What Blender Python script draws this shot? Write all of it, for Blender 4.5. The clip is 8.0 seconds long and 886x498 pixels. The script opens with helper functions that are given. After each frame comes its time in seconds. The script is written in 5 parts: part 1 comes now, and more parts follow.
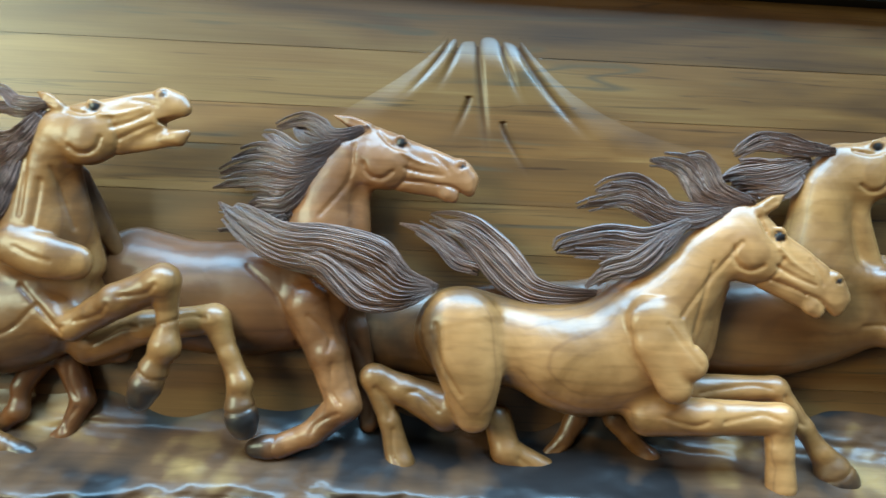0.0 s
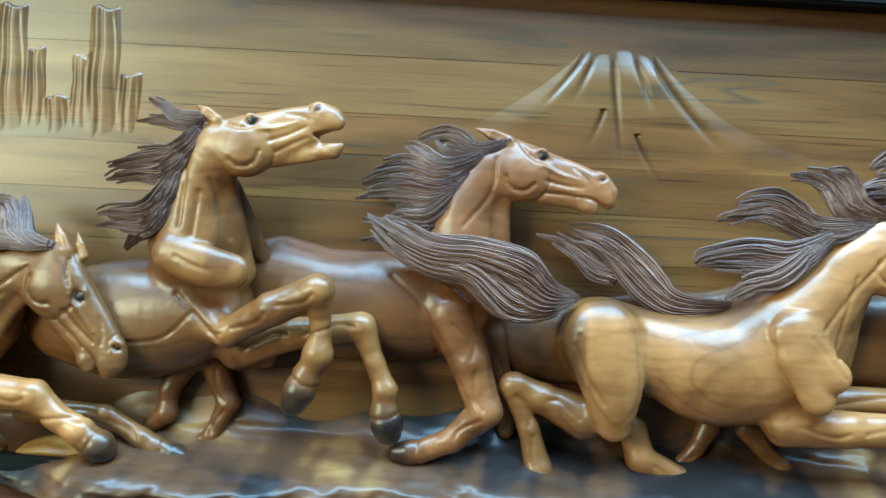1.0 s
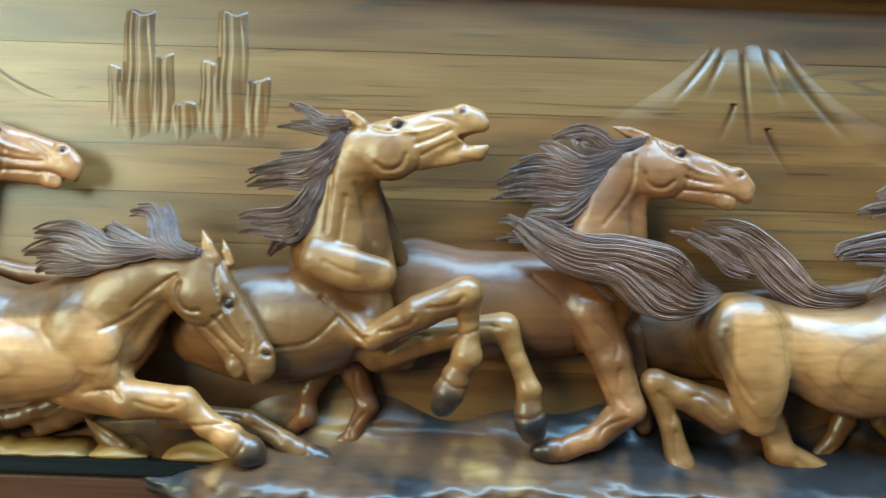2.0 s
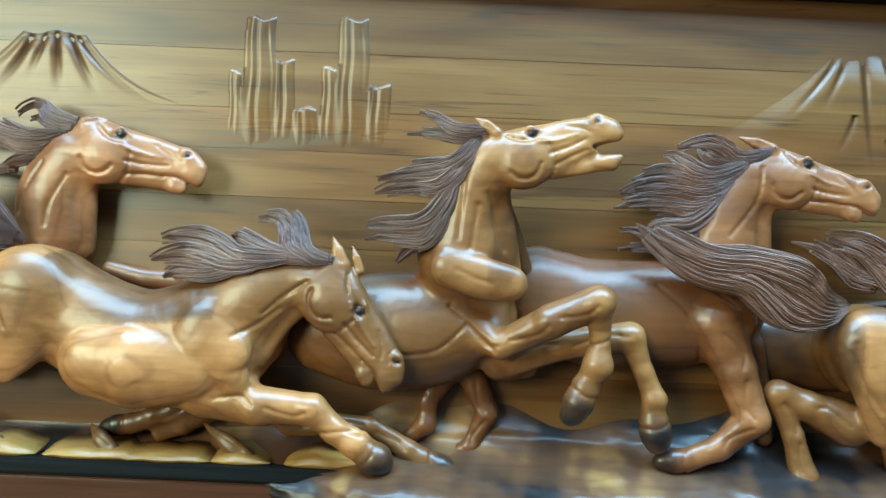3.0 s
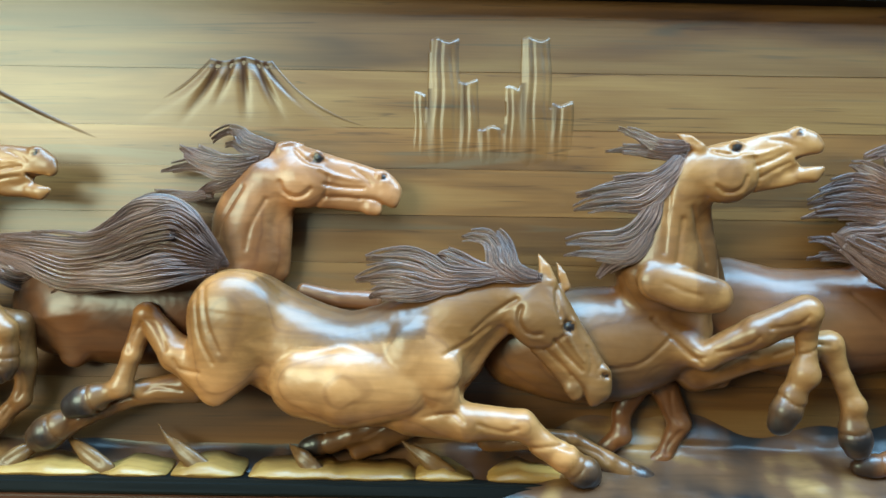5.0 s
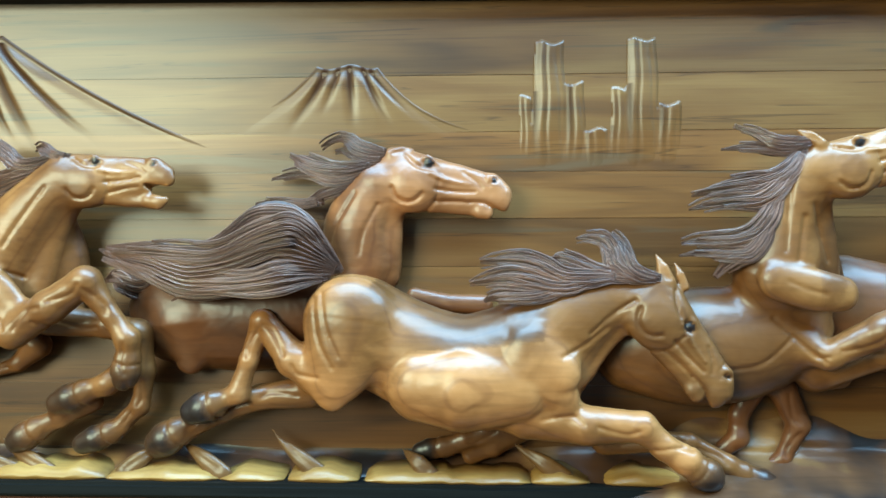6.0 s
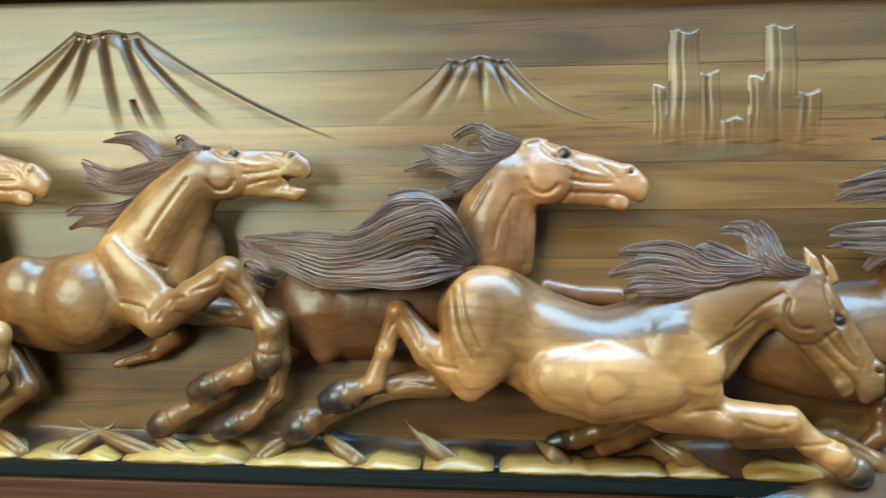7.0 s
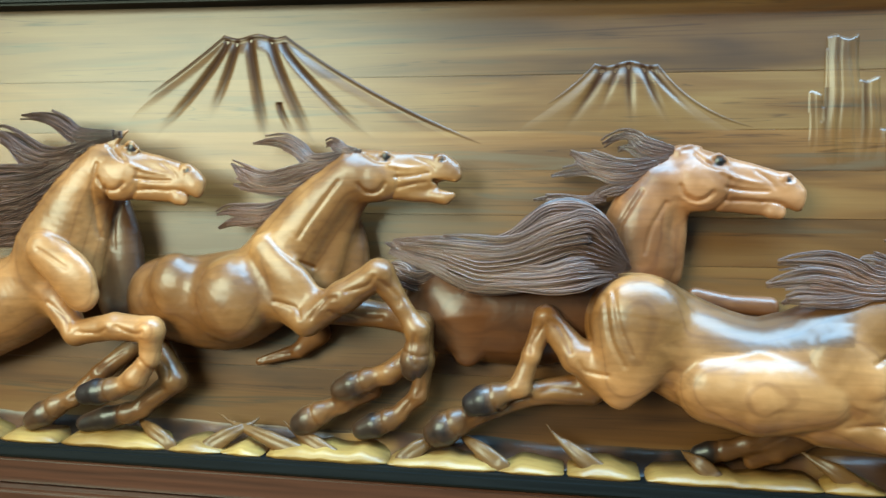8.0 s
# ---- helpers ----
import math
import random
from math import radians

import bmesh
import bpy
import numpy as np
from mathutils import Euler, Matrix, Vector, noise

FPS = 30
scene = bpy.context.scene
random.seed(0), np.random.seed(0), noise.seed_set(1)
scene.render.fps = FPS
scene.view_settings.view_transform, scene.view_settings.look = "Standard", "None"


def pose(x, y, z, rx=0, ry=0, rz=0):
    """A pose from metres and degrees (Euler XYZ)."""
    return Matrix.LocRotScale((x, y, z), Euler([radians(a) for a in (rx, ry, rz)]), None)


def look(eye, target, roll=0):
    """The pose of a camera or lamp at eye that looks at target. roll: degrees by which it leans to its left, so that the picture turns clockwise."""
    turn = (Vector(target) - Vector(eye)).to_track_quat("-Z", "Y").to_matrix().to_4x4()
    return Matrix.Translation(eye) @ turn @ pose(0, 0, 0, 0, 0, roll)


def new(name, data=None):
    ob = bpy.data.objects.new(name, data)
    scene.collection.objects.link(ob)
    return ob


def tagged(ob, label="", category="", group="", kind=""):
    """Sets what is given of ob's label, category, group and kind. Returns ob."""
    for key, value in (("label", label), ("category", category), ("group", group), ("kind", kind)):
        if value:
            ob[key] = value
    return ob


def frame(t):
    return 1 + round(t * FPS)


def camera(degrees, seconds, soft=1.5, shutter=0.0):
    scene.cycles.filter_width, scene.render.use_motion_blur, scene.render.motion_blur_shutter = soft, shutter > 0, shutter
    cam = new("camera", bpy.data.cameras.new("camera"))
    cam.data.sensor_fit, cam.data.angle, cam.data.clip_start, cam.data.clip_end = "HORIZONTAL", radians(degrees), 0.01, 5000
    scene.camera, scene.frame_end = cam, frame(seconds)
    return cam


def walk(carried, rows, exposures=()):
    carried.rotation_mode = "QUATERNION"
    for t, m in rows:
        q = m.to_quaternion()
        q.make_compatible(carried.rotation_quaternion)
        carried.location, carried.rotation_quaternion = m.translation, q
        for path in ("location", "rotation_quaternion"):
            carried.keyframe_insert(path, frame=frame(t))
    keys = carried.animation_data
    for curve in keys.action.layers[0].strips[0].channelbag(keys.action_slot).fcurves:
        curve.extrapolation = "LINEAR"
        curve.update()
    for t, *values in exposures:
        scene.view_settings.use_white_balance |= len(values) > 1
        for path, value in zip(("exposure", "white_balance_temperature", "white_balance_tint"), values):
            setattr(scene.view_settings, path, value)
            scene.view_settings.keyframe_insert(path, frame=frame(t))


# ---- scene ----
cam = camera(60.0, 8.0, shutter=0.3)
PATH = [
    (0, (0.555, -0.972, 1.433), (0.598, 1.027, 1.465), 2.5),
    (0.5, (0.476, -0.983, 1.439), (0.477, 1.017, 1.459), 3.2),
    (1, (0.407, -0.989, 1.45), (0.4, 1.011, 1.456), 3.0),
    (1.5, (0.337, -0.992, 1.445), (0.337, 1.008, 1.434), 2.5),
    (2, (0.238, -0.992, 1.457), (0.228, 1.007, 1.434), 1.8),
    (2.2, (0.192, -0.993, 1.465), (0.183, 1.007, 1.426), 1.7),
    (3.5, (0.024, -0.991, 1.453), (0.014, 1.008, 1.463), 2.7),
    (4, (-0.064, -0.999, 1.451), (-0.068, 1.001, 1.479), 2.2),
    (5.3, (-0.185, -1.007, 1.468), (-0.212, 0.993, 1.461), 0.3),
    (5.5, (-0.206, -1.005, 1.46), (-0.257, 0.995, 1.473), 0.1),
    (6, (-0.26, -1.009, 1.459), (-0.352, 0.989, 1.477), -0.1),
    (6.5, (-0.312, -1.015, 1.46), (-0.455, 0.98, 1.46), -0.2),
    (7, (-0.378, -1.017, 1.459), (-0.576, 0.973, 1.455), -0.0),
    (7.5, (-0.452, -1.022, 1.465), (-0.702, 0.962, 1.457), 0.4),
    (8, (-0.507, -1.035, 1.461), (-0.823, 0.94, 1.461), 1.1),
]
walk(cam, [(t, look(eye, target, roll)) for t, eye, target, roll in PATH])

# ---- light: daylight from windows in the wall behind the camera, plus an added overhead lamp ----
world = bpy.data.worlds.new("sky")
scene.world = world
world.use_nodes = True
wn = world.node_tree.nodes
sky = wn.new("ShaderNodeTexSky")
sky.sky_type, sky.sun_disc, sky.sun_elevation, sky.sun_rotation = "NISHITA", False, radians(38), radians(200)
world.node_tree.links.new(sky.outputs["Color"], wn["Background"].inputs["Color"])
wn["Background"].inputs["Strength"].default_value = 0.12
scene.view_settings.exposure = -0.12


def area_light(name, where, target, width, height, power, colour):
    lamp = bpy.data.lights.new(name, "AREA")
    lamp.shape, lamp.size, lamp.size_y, lamp.energy, lamp.color = "RECTANGLE", width, height, power, colour
    new(name, lamp).matrix_world = look(where, target)


area_light("window_daylight", (-2.65, -2.98, 2.2), (-2.35, 0.0, 1.7), 2.4, 1.4, 210, (0.84, 1.0, 0.72))
# Added overhead lamp for the cool highlights on upward surfaces; its opening is invented.
area_light("added_overhead_light", (0.45, -1.25, 3.38), (0.45, -1.15, 0.0), 4.2, 1.35, 545, (0.335, 0.68, 1.0))


# ---- materials ----
def material(name, rough=0.5, metal=0.0):
    m = bpy.data.materials.new(name)
    m.use_nodes = True
    b = m.node_tree.nodes["Principled BSDF"]
    b.inputs["Roughness"].default_value, b.inputs["Metallic"].default_value = rough, metal
    return m, m.node_tree, b


def node(tree, kind, **values):
    n = tree.nodes.new(kind)
    for key, value in values.items():
        n.inputs[key.replace("_", " ")].default_value = value
    return n


def ramp(tree, source, stops):
    n = tree.nodes.new("ShaderNodeValToRGB")
    e = n.color_ramp.elements
    while len(e) < len(stops):
        e.new(0.5)
    for el, (p, c) in zip(e, stops):
        el.position, el.color = p, (*c, 1)
    tree.links.new(source, n.inputs["Fac"])
    return n.outputs["Color"]


def mixed(tree, mode, fac, a, b):
    n = tree.nodes.new("ShaderNodeMix")
    n.data_type, n.blend_type = "RGBA", mode
    for value, slot in ((fac, n.inputs[0]), (a, n.inputs[6]), (b, n.inputs[7])):
        if isinstance(value, bpy.types.NodeSocket):
            tree.links.new(value, slot)
        else:
            slot.default_value = value if isinstance(value, float) else (*value, 1)
    return n.outputs[2]


def stretched_noise(tree, scale, noise_scale, detail=4.0, distortion=0.0, offset=(0, 0, 0), by_plank=False):
    pos = tree.nodes.new("ShaderNodeNewGeometry").outputs["Position"]
    mp = tree.nodes.new("ShaderNodeMapping")
    mp.inputs["Scale"].default_value, mp.inputs["Location"].default_value = scale, offset
    tree.links.new(pos, mp.inputs["Vector"])
    vec = mp.outputs["Vector"]
    if by_plank:
        add = tree.nodes.new("ShaderNodeVectorMath")
        plank = tree.nodes.new("ShaderNodeAttribute")
        plank.attribute_name = "plank"
        mul = tree.nodes.new("ShaderNodeMath")
        mul.operation, mul.inputs[1].default_value = "MULTIPLY", 7.31
        tree.links.new(plank.outputs["Fac"], mul.inputs[0])
        tree.links.new(vec, add.inputs[0])
        tree.links.new(mul.outputs[0], add.inputs[1])
        vec = add.outputs[0]
    n = node(tree, "ShaderNodeTexNoise", Scale=noise_scale, Detail=detail, Distortion=distortion)
    tree.links.new(vec, n.inputs["Vector"])
    return n.outputs["Fac"]


def bumped(tree, b, height, strength, distance):
    bump = node(tree, "ShaderNodeBump", Strength=strength, Distance=distance)
    tree.links.new(height, bump.inputs["Height"])
    tree.links.new(bump.outputs["Normal"], b.inputs["Normal"])


def board_wood():
    m, tree, b = material("varnished_teak_board", 0.4)
    broad = stretched_noise(tree, (1.1, 1, 9), 2.2, 3, 0.8, by_plank=True)
    fine = stretched_noise(tree, (3, 3, 160), 2.0, 4, 0.4)
    dark = stretched_noise(tree, (1.0, 1, 17), 2.0, 2, 1.4, (3.1, 0, 1.7), by_plank=True)
    col = ramp(tree, broad, [(0.3, (0.075, 0.026, 0.006)), (0.5, (0.145, 0.053, 0.012)), (0.72, (0.205, 0.089, 0.025))])
    col = mixed(tree, "MULTIPLY", 0.35, col, ramp(tree, fine, [(0.3, (0.62, 0.55, 0.48)), (0.62, (1, 1, 1))]))
    streak = ramp(tree, dark, [(0.0, (0, 0, 0)), (0.60, (0, 0, 0)), (0.69, (1, 1, 1)), (0.74, (0.1, 0.1, 0.1))])
    col = mixed(tree, "MIX", streak, col, (0.085, 0.042, 0.017))
    thin = stretched_noise(tree, (0.7, 1, 30), 2.4, 3, 1.0, (7.3, 0, 0.4), by_plank=True)
    col = mixed(tree, "MULTIPLY", 0.7, col, ramp(tree, thin, [(0.585, (1, 1, 1)), (0.6, (0.3, 0.24, 0.2)), (0.62, (1, 1, 1))]))
    plank = tree.nodes.new("ShaderNodeAttribute")
    plank.attribute_name = "plank"
    ninth = tree.nodes.new("ShaderNodeMath")
    ninth.operation, ninth.inputs[1].default_value = "MULTIPLY_ADD", 1 / 9
    ninth.inputs[2].default_value = 0.5 / 9
    tree.links.new(plank.outputs["Fac"], ninth.inputs[0])
    # Tone of each plank; the top two are darkened further against the overhead light.
    tones = (0.80, 0.85, 0.95, 1.0, 0.92, 1.06, 1.16, 0.9, 0.7)
    tone = ramp(tree, ninth.outputs[0], [(i / 9, (v, v * (1.03 if i > 6 else 1), v)) for i, v in enumerate(tones)])
    tone.node.color_ramp.interpolation = "CONSTANT"
    col = mixed(tree, "MULTIPLY", 1.0, col, tone)
    at = tree.nodes.new("ShaderNodeAttribute")
    at.attribute_name = "stain_shade"
    col = mixed(tree, "MIX", at.outputs["Fac"], col, (0.036, 0.012, 0.005))
    tree.links.new(col, b.inputs["Base Color"])
    dull = tree.nodes.new("ShaderNodeMapRange")
    dull.inputs["To Min"].default_value, dull.inputs["To Max"].default_value = 0.75, 0.05
    tree.links.new(at.outputs["Fac"], dull.inputs["Value"])
    tree.links.new(dull.outputs[0], b.inputs["Coat Weight"])
    b.inputs["Coat Roughness"].default_value = 0.34
    matt = tree.nodes.new("ShaderNodeMapRange")
    matt.inputs["To Min"].default_value, matt.inputs["To Max"].default_value = 0.15, 0.03
    tree.links.new(at.outputs["Fac"], matt.inputs["Value"])
    tree.links.new(matt.outputs[0], b.inputs["Specular IOR Level"])
    bumped(tree, b, fine, 0.12, 0.002)
    return m


def carved_wood(name, light, mid, dark, rough=0.5, coat=0.6, rings=0.36):
    """Stained and varnished carving wood: one attribute, staining plus painted shade, goes from bare wood to near
    black.
    """
    m, tree, b = material(name, rough)
    at = tree.nodes.new("ShaderNodeAttribute")
    at.attribute_name = "stain_shade"
    cloud = stretched_noise(tree, (1, 1, 1), 11.0, 4, 0.6)
    add = tree.nodes.new("ShaderNodeMath")
    add.operation = "MULTIPLY_ADD"
    tree.links.new(cloud, add.inputs[0])
    add.inputs[1].default_value = 0.8
    shift = tree.nodes.new("ShaderNodeMath")
    shift.operation, shift.inputs[1].default_value = "SUBTRACT", 0.24
    tree.links.new(at.outputs["Fac"], shift.inputs[0])
    tree.links.new(shift.outputs[0], add.inputs[2])
    col = ramp(tree, add.outputs[0], [(0.0, light), (0.42, mid), (0.78, tuple(0.5 * (p + q) for p, q in zip(mid, dark))), (1.0, dark)])
    grain = stretched_noise(tree, (2.5, 30, 34), 3.0, 5, 0.7)
    ring = node(tree, "ShaderNodeTexWave", Scale=24.0, Distortion=2.2, Detail=2.0)
    ring.bands_direction = "Y"
    pos = tree.nodes.new("ShaderNodeNewGeometry").outputs["Position"]
    tree.links.new(pos, ring.inputs["Vector"])
    ring.inputs["Detail Scale"].default_value = 0.6
    col = mixed(tree, "MULTIPLY", 0.34, col, ramp(tree, grain, [(0.32, (0.42, 0.34, 0.28)), (0.56, (1, 1, 1))]))
    col = mixed(tree, "MULTIPLY", rings, col, ramp(tree, ring.outputs["Fac"], [(0.0, (0.4, 0.28, 0.2)), (0.07, (0.9, 0.86, 0.82)), (0.5, (1, 1, 1))]))
    tree.links.new(col, b.inputs["Base Color"])
    b.inputs["Coat Weight"].default_value, b.inputs["Coat Roughness"].default_value = coat, 0.28
    b.inputs["Specular IOR Level"].default_value = 0.25
    bumped(tree, b, stretched_noise(tree, (1, 1, 1), 60.0, 3, 0.2), 0.1, 0.004)
    return m


def stained_frame(name, colour, rough, coat=0.3):
    m, tree, b = material(name, rough)
    grain = stretched_noise(tree, (1.5, 20, 45), 3.0, 4, 0.3)
    col = ramp(tree, grain, [(0.3, tuple(0.55 * c for c in colour)), (0.65, colour)])
    tree.links.new(col, b.inputs["Base Color"])
    b.inputs["Coat Weight"].default_value, b.inputs["Coat Roughness"].default_value = coat, 0.2
    b.inputs["Specular IOR Level"].default_value = coat
    bumped(tree, b, grain, 0.1, 0.002)
    return m


def plaster(name, colour):
    m, tree, b = material(name, 0.85)
    n = stretched_noise(tree, (1, 1, 1), 6.0, 6)
    tree.links.new(ramp(tree, n, [(0.3, tuple(0.88 * c for c in colour)), (0.7, colour)]), b.inputs["Base Color"])
    bumped(tree, b, n, 0.15, 0.004)
    return m


BOARD = board_wood()
GOLDEN = carved_wood("golden_teak_carving", (0.54, 0.215, 0.068), (0.20, 0.072, 0.017), (0.018, 0.009, 0.007))
RUSSET = carved_wood("russet_teak_carving", (0.50, 0.19, 0.066), (0.175, 0.054, 0.014), (0.015, 0.008, 0.006))
TAWNY = carved_wood("tawny_teak_carving", (0.47, 0.195, 0.056), (0.185, 0.064, 0.015), (0.015, 0.008, 0.006))
HAIR = carved_wood("dark_stained_hair", (0.38, 0.20, 0.145), (0.115, 0.056, 0.043), (0.008, 0.006, 0.006), 0.45, 0.9, 0.15)
GROUND = carved_wood("brown_teak_ground", (0.36, 0.18, 0.06), (0.11, 0.044, 0.018), (0.014, 0.009, 0.008), 0.48, 0.34, 0.12)
SLAB = carved_wood("yellow_teak_slab", (0.42, 0.22, 0.056), (0.20, 0.084, 0.022), (0.03, 0.015, 0.009), 0.5, 0.4, 0.25)
LIP = stained_frame("black_stained_lip", (0.009, 0.009, 0.008), 0.6, 0.08)
RAIL = stained_frame("dark_brown_rail", (0.075, 0.022, 0.009), 0.35)
WALL = plaster("cream_plaster", (0.62, 0.58, 0.50))
PANEL = stained_frame("brown_timber", (0.085, 0.055, 0.033), 0.5)
FLOOR = stained_frame("brown_floor", (0.07, 0.042, 0.026), 0.45)
PAINT = plaster("white_paint", (0.78, 0.78, 0.76))


# ---- tools for carving ----
def mesh_object(name, verts, faces, mat, parent=None, stain_shade=None, smooth=True):
    me = bpy.data.meshes.new(name)
    me.from_pydata(verts, [], faces)
    if stain_shade is not None:
        at = me.attributes.new("stain_shade", "FLOAT", "POINT")
        at.data.foreach_set("value", np.asarray(stain_shade, dtype=np.float32))
    if smooth:
        me.polygons.foreach_set("use_smooth", [True] * len(me.polygons))
    me.materials.append(mat)
    me.update()
    ob = new(name, me)
    ob.parent = parent
    return ob


def part(name, bm, mat, parent=None, label=""):
    me = bpy.data.meshes.new(name)
    bm.to_mesh(me)
    bm.free()
    me.materials.append(mat)
    ob = new(name, me)
    ob.parent = parent
    return tagged(ob, label)


def block(bm, x0, x1, y0, y1, z0, z1, bevel=0.0):
    got = bmesh.ops.create_cube(bm, size=1.0)["verts"]
    for v in got:
        v.co = Vector((x0 + (v.co.x + 0.5) * (x1 - x0), y0 + (v.co.y + 0.5) * (y1 - y0), z0 + (v.co.z + 0.5) * (z1 - z0)))
    if bevel:
        edges = {e for v in got for e in v.link_edges}
        bmesh.ops.bevel(bm, geom=list(edges), offset=bevel, segments=2, affect="EDGES")
    return bm


def spline(pts, n):
    """A smooth curve through rows of numbers, n steps to a span."""
    p = np.array([pts[0], *pts, pts[-1]], dtype=float)
    p[0], p[-1] = 2 * p[1] - p[2], 2 * p[-2] - p[-3]
    out = []
    for i in range(1, len(p) - 2):
        for s in np.linspace(0, 1, n, endpoint=False):
            a, b, c, d = p[i - 1], p[i], p[i + 1], p[i + 2]
            out.append(0.5 * (2 * b + (c - a) * s + (2 * a - 5 * b + 4 * c - d) * s ** 2 + (3 * b - a - 3 * c + d) * s ** 3))
    out.append(p[-2])
    return np.array(out)


class Carving:
    """A relief figure: rounded forms melted into each other, in panel places (x, z) and heights d over the board."""

    def __init__(self):
        self.ops, self.hair = [], []

    def limb(self, *pts, k=0.012, flat=0.8, stain_shade=0.1, cut=False, steps=1, sole=False):
        p = spline(pts, steps if steps > 8 else 3 * steps) if steps > 1 and len(pts) > 2 else np.array(pts, dtype=float)
        p[:, 3] = np.maximum(p[:, 3], 0.001)
        self.ops.append(("sole" if sole else "limb", p, k, flat, stain_shade, cut))

    def blob(self, x, z, d, along, across, depth, turn=0.0, k=0.012, stain_shade=0.1, cut=False):
        self.ops.append(("blob", (x, z, d, along, across, depth, radians(turn)), k, 1.0, stain_shade, cut))

    def trunk(self, *pts, k=0.02, flat=0.6, stain_shade=0.15):
        self.limb(*pts, k=k, flat=flat, stain_shade=stain_shade, steps=9)

    def line(self, *pts, amp=0.55):
        """A chisel line over whatever surface lies there: rows (x, z, half width); amp under nought raises a ridge."""
        p = spline(pts, 5) if len(pts) > 2 else np.array(pts, dtype=float)
        self.ops.append(("line", p, 0.0, 1.0, amp, True))

    def tint(self, x, z, along, across, turn=0.0, stain_shade=0.4, soft=0.35):
        """A darker patch, as along bellies, backs and rumps: an oval with soft edges."""
        self.ops.append(("tint", (x, z, along, across, radians(turn), soft), 0.0, 1.0, stain_shade, True))

    def patch(self, *pts, stain_shade=0.4, soft=0.006):
        """A block of another wood glued in: a convex outline (x, z), anticlockwise, with a crisp seam."""
        self.ops.append(("patch", (np.array(pts), soft), 0.0, 1.0, stain_shade, True))

    def hoof(self, x0, z0, x1, z1, d, r, stain_shade=0.8):
        """A hoof from the pastern to its toe, with a ring of skin above."""
        dx, dz = x1 - x0, z1 - z0
        self.limb((x0 - 0.3 * dx, z0 - 0.3 * dz, d, r * 0.6), (x0 + 0.02 * dx, z0 + 0.02 * dz, d, r * 0.84), k=0.005, flat=0.85, stain_shade=0.3)
        self.limb((x0 + 0.05 * dx, z0 + 0.05 * dz, d, r * 0.72), (x0 + 0.45 * dx, z0 + 0.45 * dz, d, r * 0.98), (x0 + 1.12 * dx, z0 + 1.12 * dz, d - 0.1 * r, r * 0.62), k=0.009, flat=0.85, stain_shade=stain_shade, sole=True)
        n = math.hypot(dx, dz)
        ax, az = -dz / n * r, dx / n * r
        self.line((x0 + 0.1 * dx + 0.95 * ax, z0 + 0.1 * dz + 0.95 * az, 0.0035), (x0 + 0.2 * dx, z0 + 0.2 * dz, 0.0035), (x0 + 0.1 * dx - 0.95 * ax, z0 + 0.1 * dz - 0.95 * az, 0.0035), amp=0.5)

    def leg(self, *pts, flat=0.85, stain_shade=0.1, k=0.013):
        """A leg down its joints: bones between, knobs with tendons at the joints."""
        self.limb(*pts, k=k, flat=flat, stain_shade=stain_shade)
        for i in range(1, len(pts) - 1):
            x, z, d, r = pts[i]
            self.blob(x, z, d + 0.15 * r, 0.98 * r, 0.95 * r, 0.85 * r, k=0.006, stain_shade=stain_shade - 0.04)
        for (x0, z0, d0, r0), (x1, z1, d1, r1) in zip(pts, pts[1:]):
            n = math.hypot(x1 - x0, z1 - z0)
            if n > 0.045:
                ax, az = -(z1 - z0) / n, (x1 - x0) / n
                rr = 0.5 * (r0 + r1)
                side = 0.34 if (len(self.ops) + int(100 * n)) % 2 else -0.3
                bend = ((0.18, -0.3), (0.45, 0.5), (0.72, 1.0), (0.92, 0.3))
                self.line(*[(x0 + (x1 - x0) * s + ax * rr * side * o, z0 + (z1 - z0) * s + az * rr * side * o, 0.0045) for s, o in bend], amp=0.5)

    def head(self, poll, tip, d, gape=0.0, eye=(0.32, -0.03), stain_shade=0.08, deep=0.62, lift=0.0):
        """A horse's head from the poll to the tip of the nose, facing along the panel; gape: degrees by which the mouth opens."""
        (x0, z0), (x1, z1) = poll, tip
        n = math.hypot(x1 - x0, z1 - z0)
        cx, cz = (x1 - x0) / n, (z1 - z0) / n

        def at(u, v, r, out=0.0):
            return (x0 + n * (u * cx - v * cz), z0 + n * (u * cz + v * cx), d + n * out + lift * u, n * r)

        def jaw(u, v, r, out=0.0):
            a = radians(-gape)
            pu, pv = u - 0.42, v + 0.24
            return at(0.42 + pu * math.cos(a) - pv * math.sin(a), -0.24 + pu * math.sin(a) + pv * math.cos(a), r, out)

        def form(*pts, k=0.012, s=stain_shade, flat=deep, steps=1):
            self.limb(*pts, k=k, flat=flat, stain_shade=s, steps=steps)

        form(at(0.04, -0.11, 0.11), at(0.3, -0.10, 0.125), at(0.55, -0.045, 0.1), at(0.82, -0.02, 0.09), at(0.94, -0.05, 0.075), k=0.012)
        form(at(0.28, -0.2, 0.15), at(0.6, -0.17, 0.12), at(0.86, -0.12, 0.09), k=0.012)
        x, z, dd, r = at(0.23, -0.25, 0.215, 0.02)
        self.blob(x, z, dd, r * 1.08, r * 1.0, r * 0.56, math.degrees(math.atan2(cz, cx)), k=0.013, stain_shade=stain_shade)
        if gape < 4:
            form(at(0.36, -0.32, 0.08), at(0.6, -0.28, 0.062), at(0.8, -0.235, 0.05), k=0.01, s=stain_shade + 0.06)
            form(at(0.84, -0.235, 0.062, 0.02), at(0.885, -0.235, 0.05, 0.02), k=0.006, s=stain_shade)
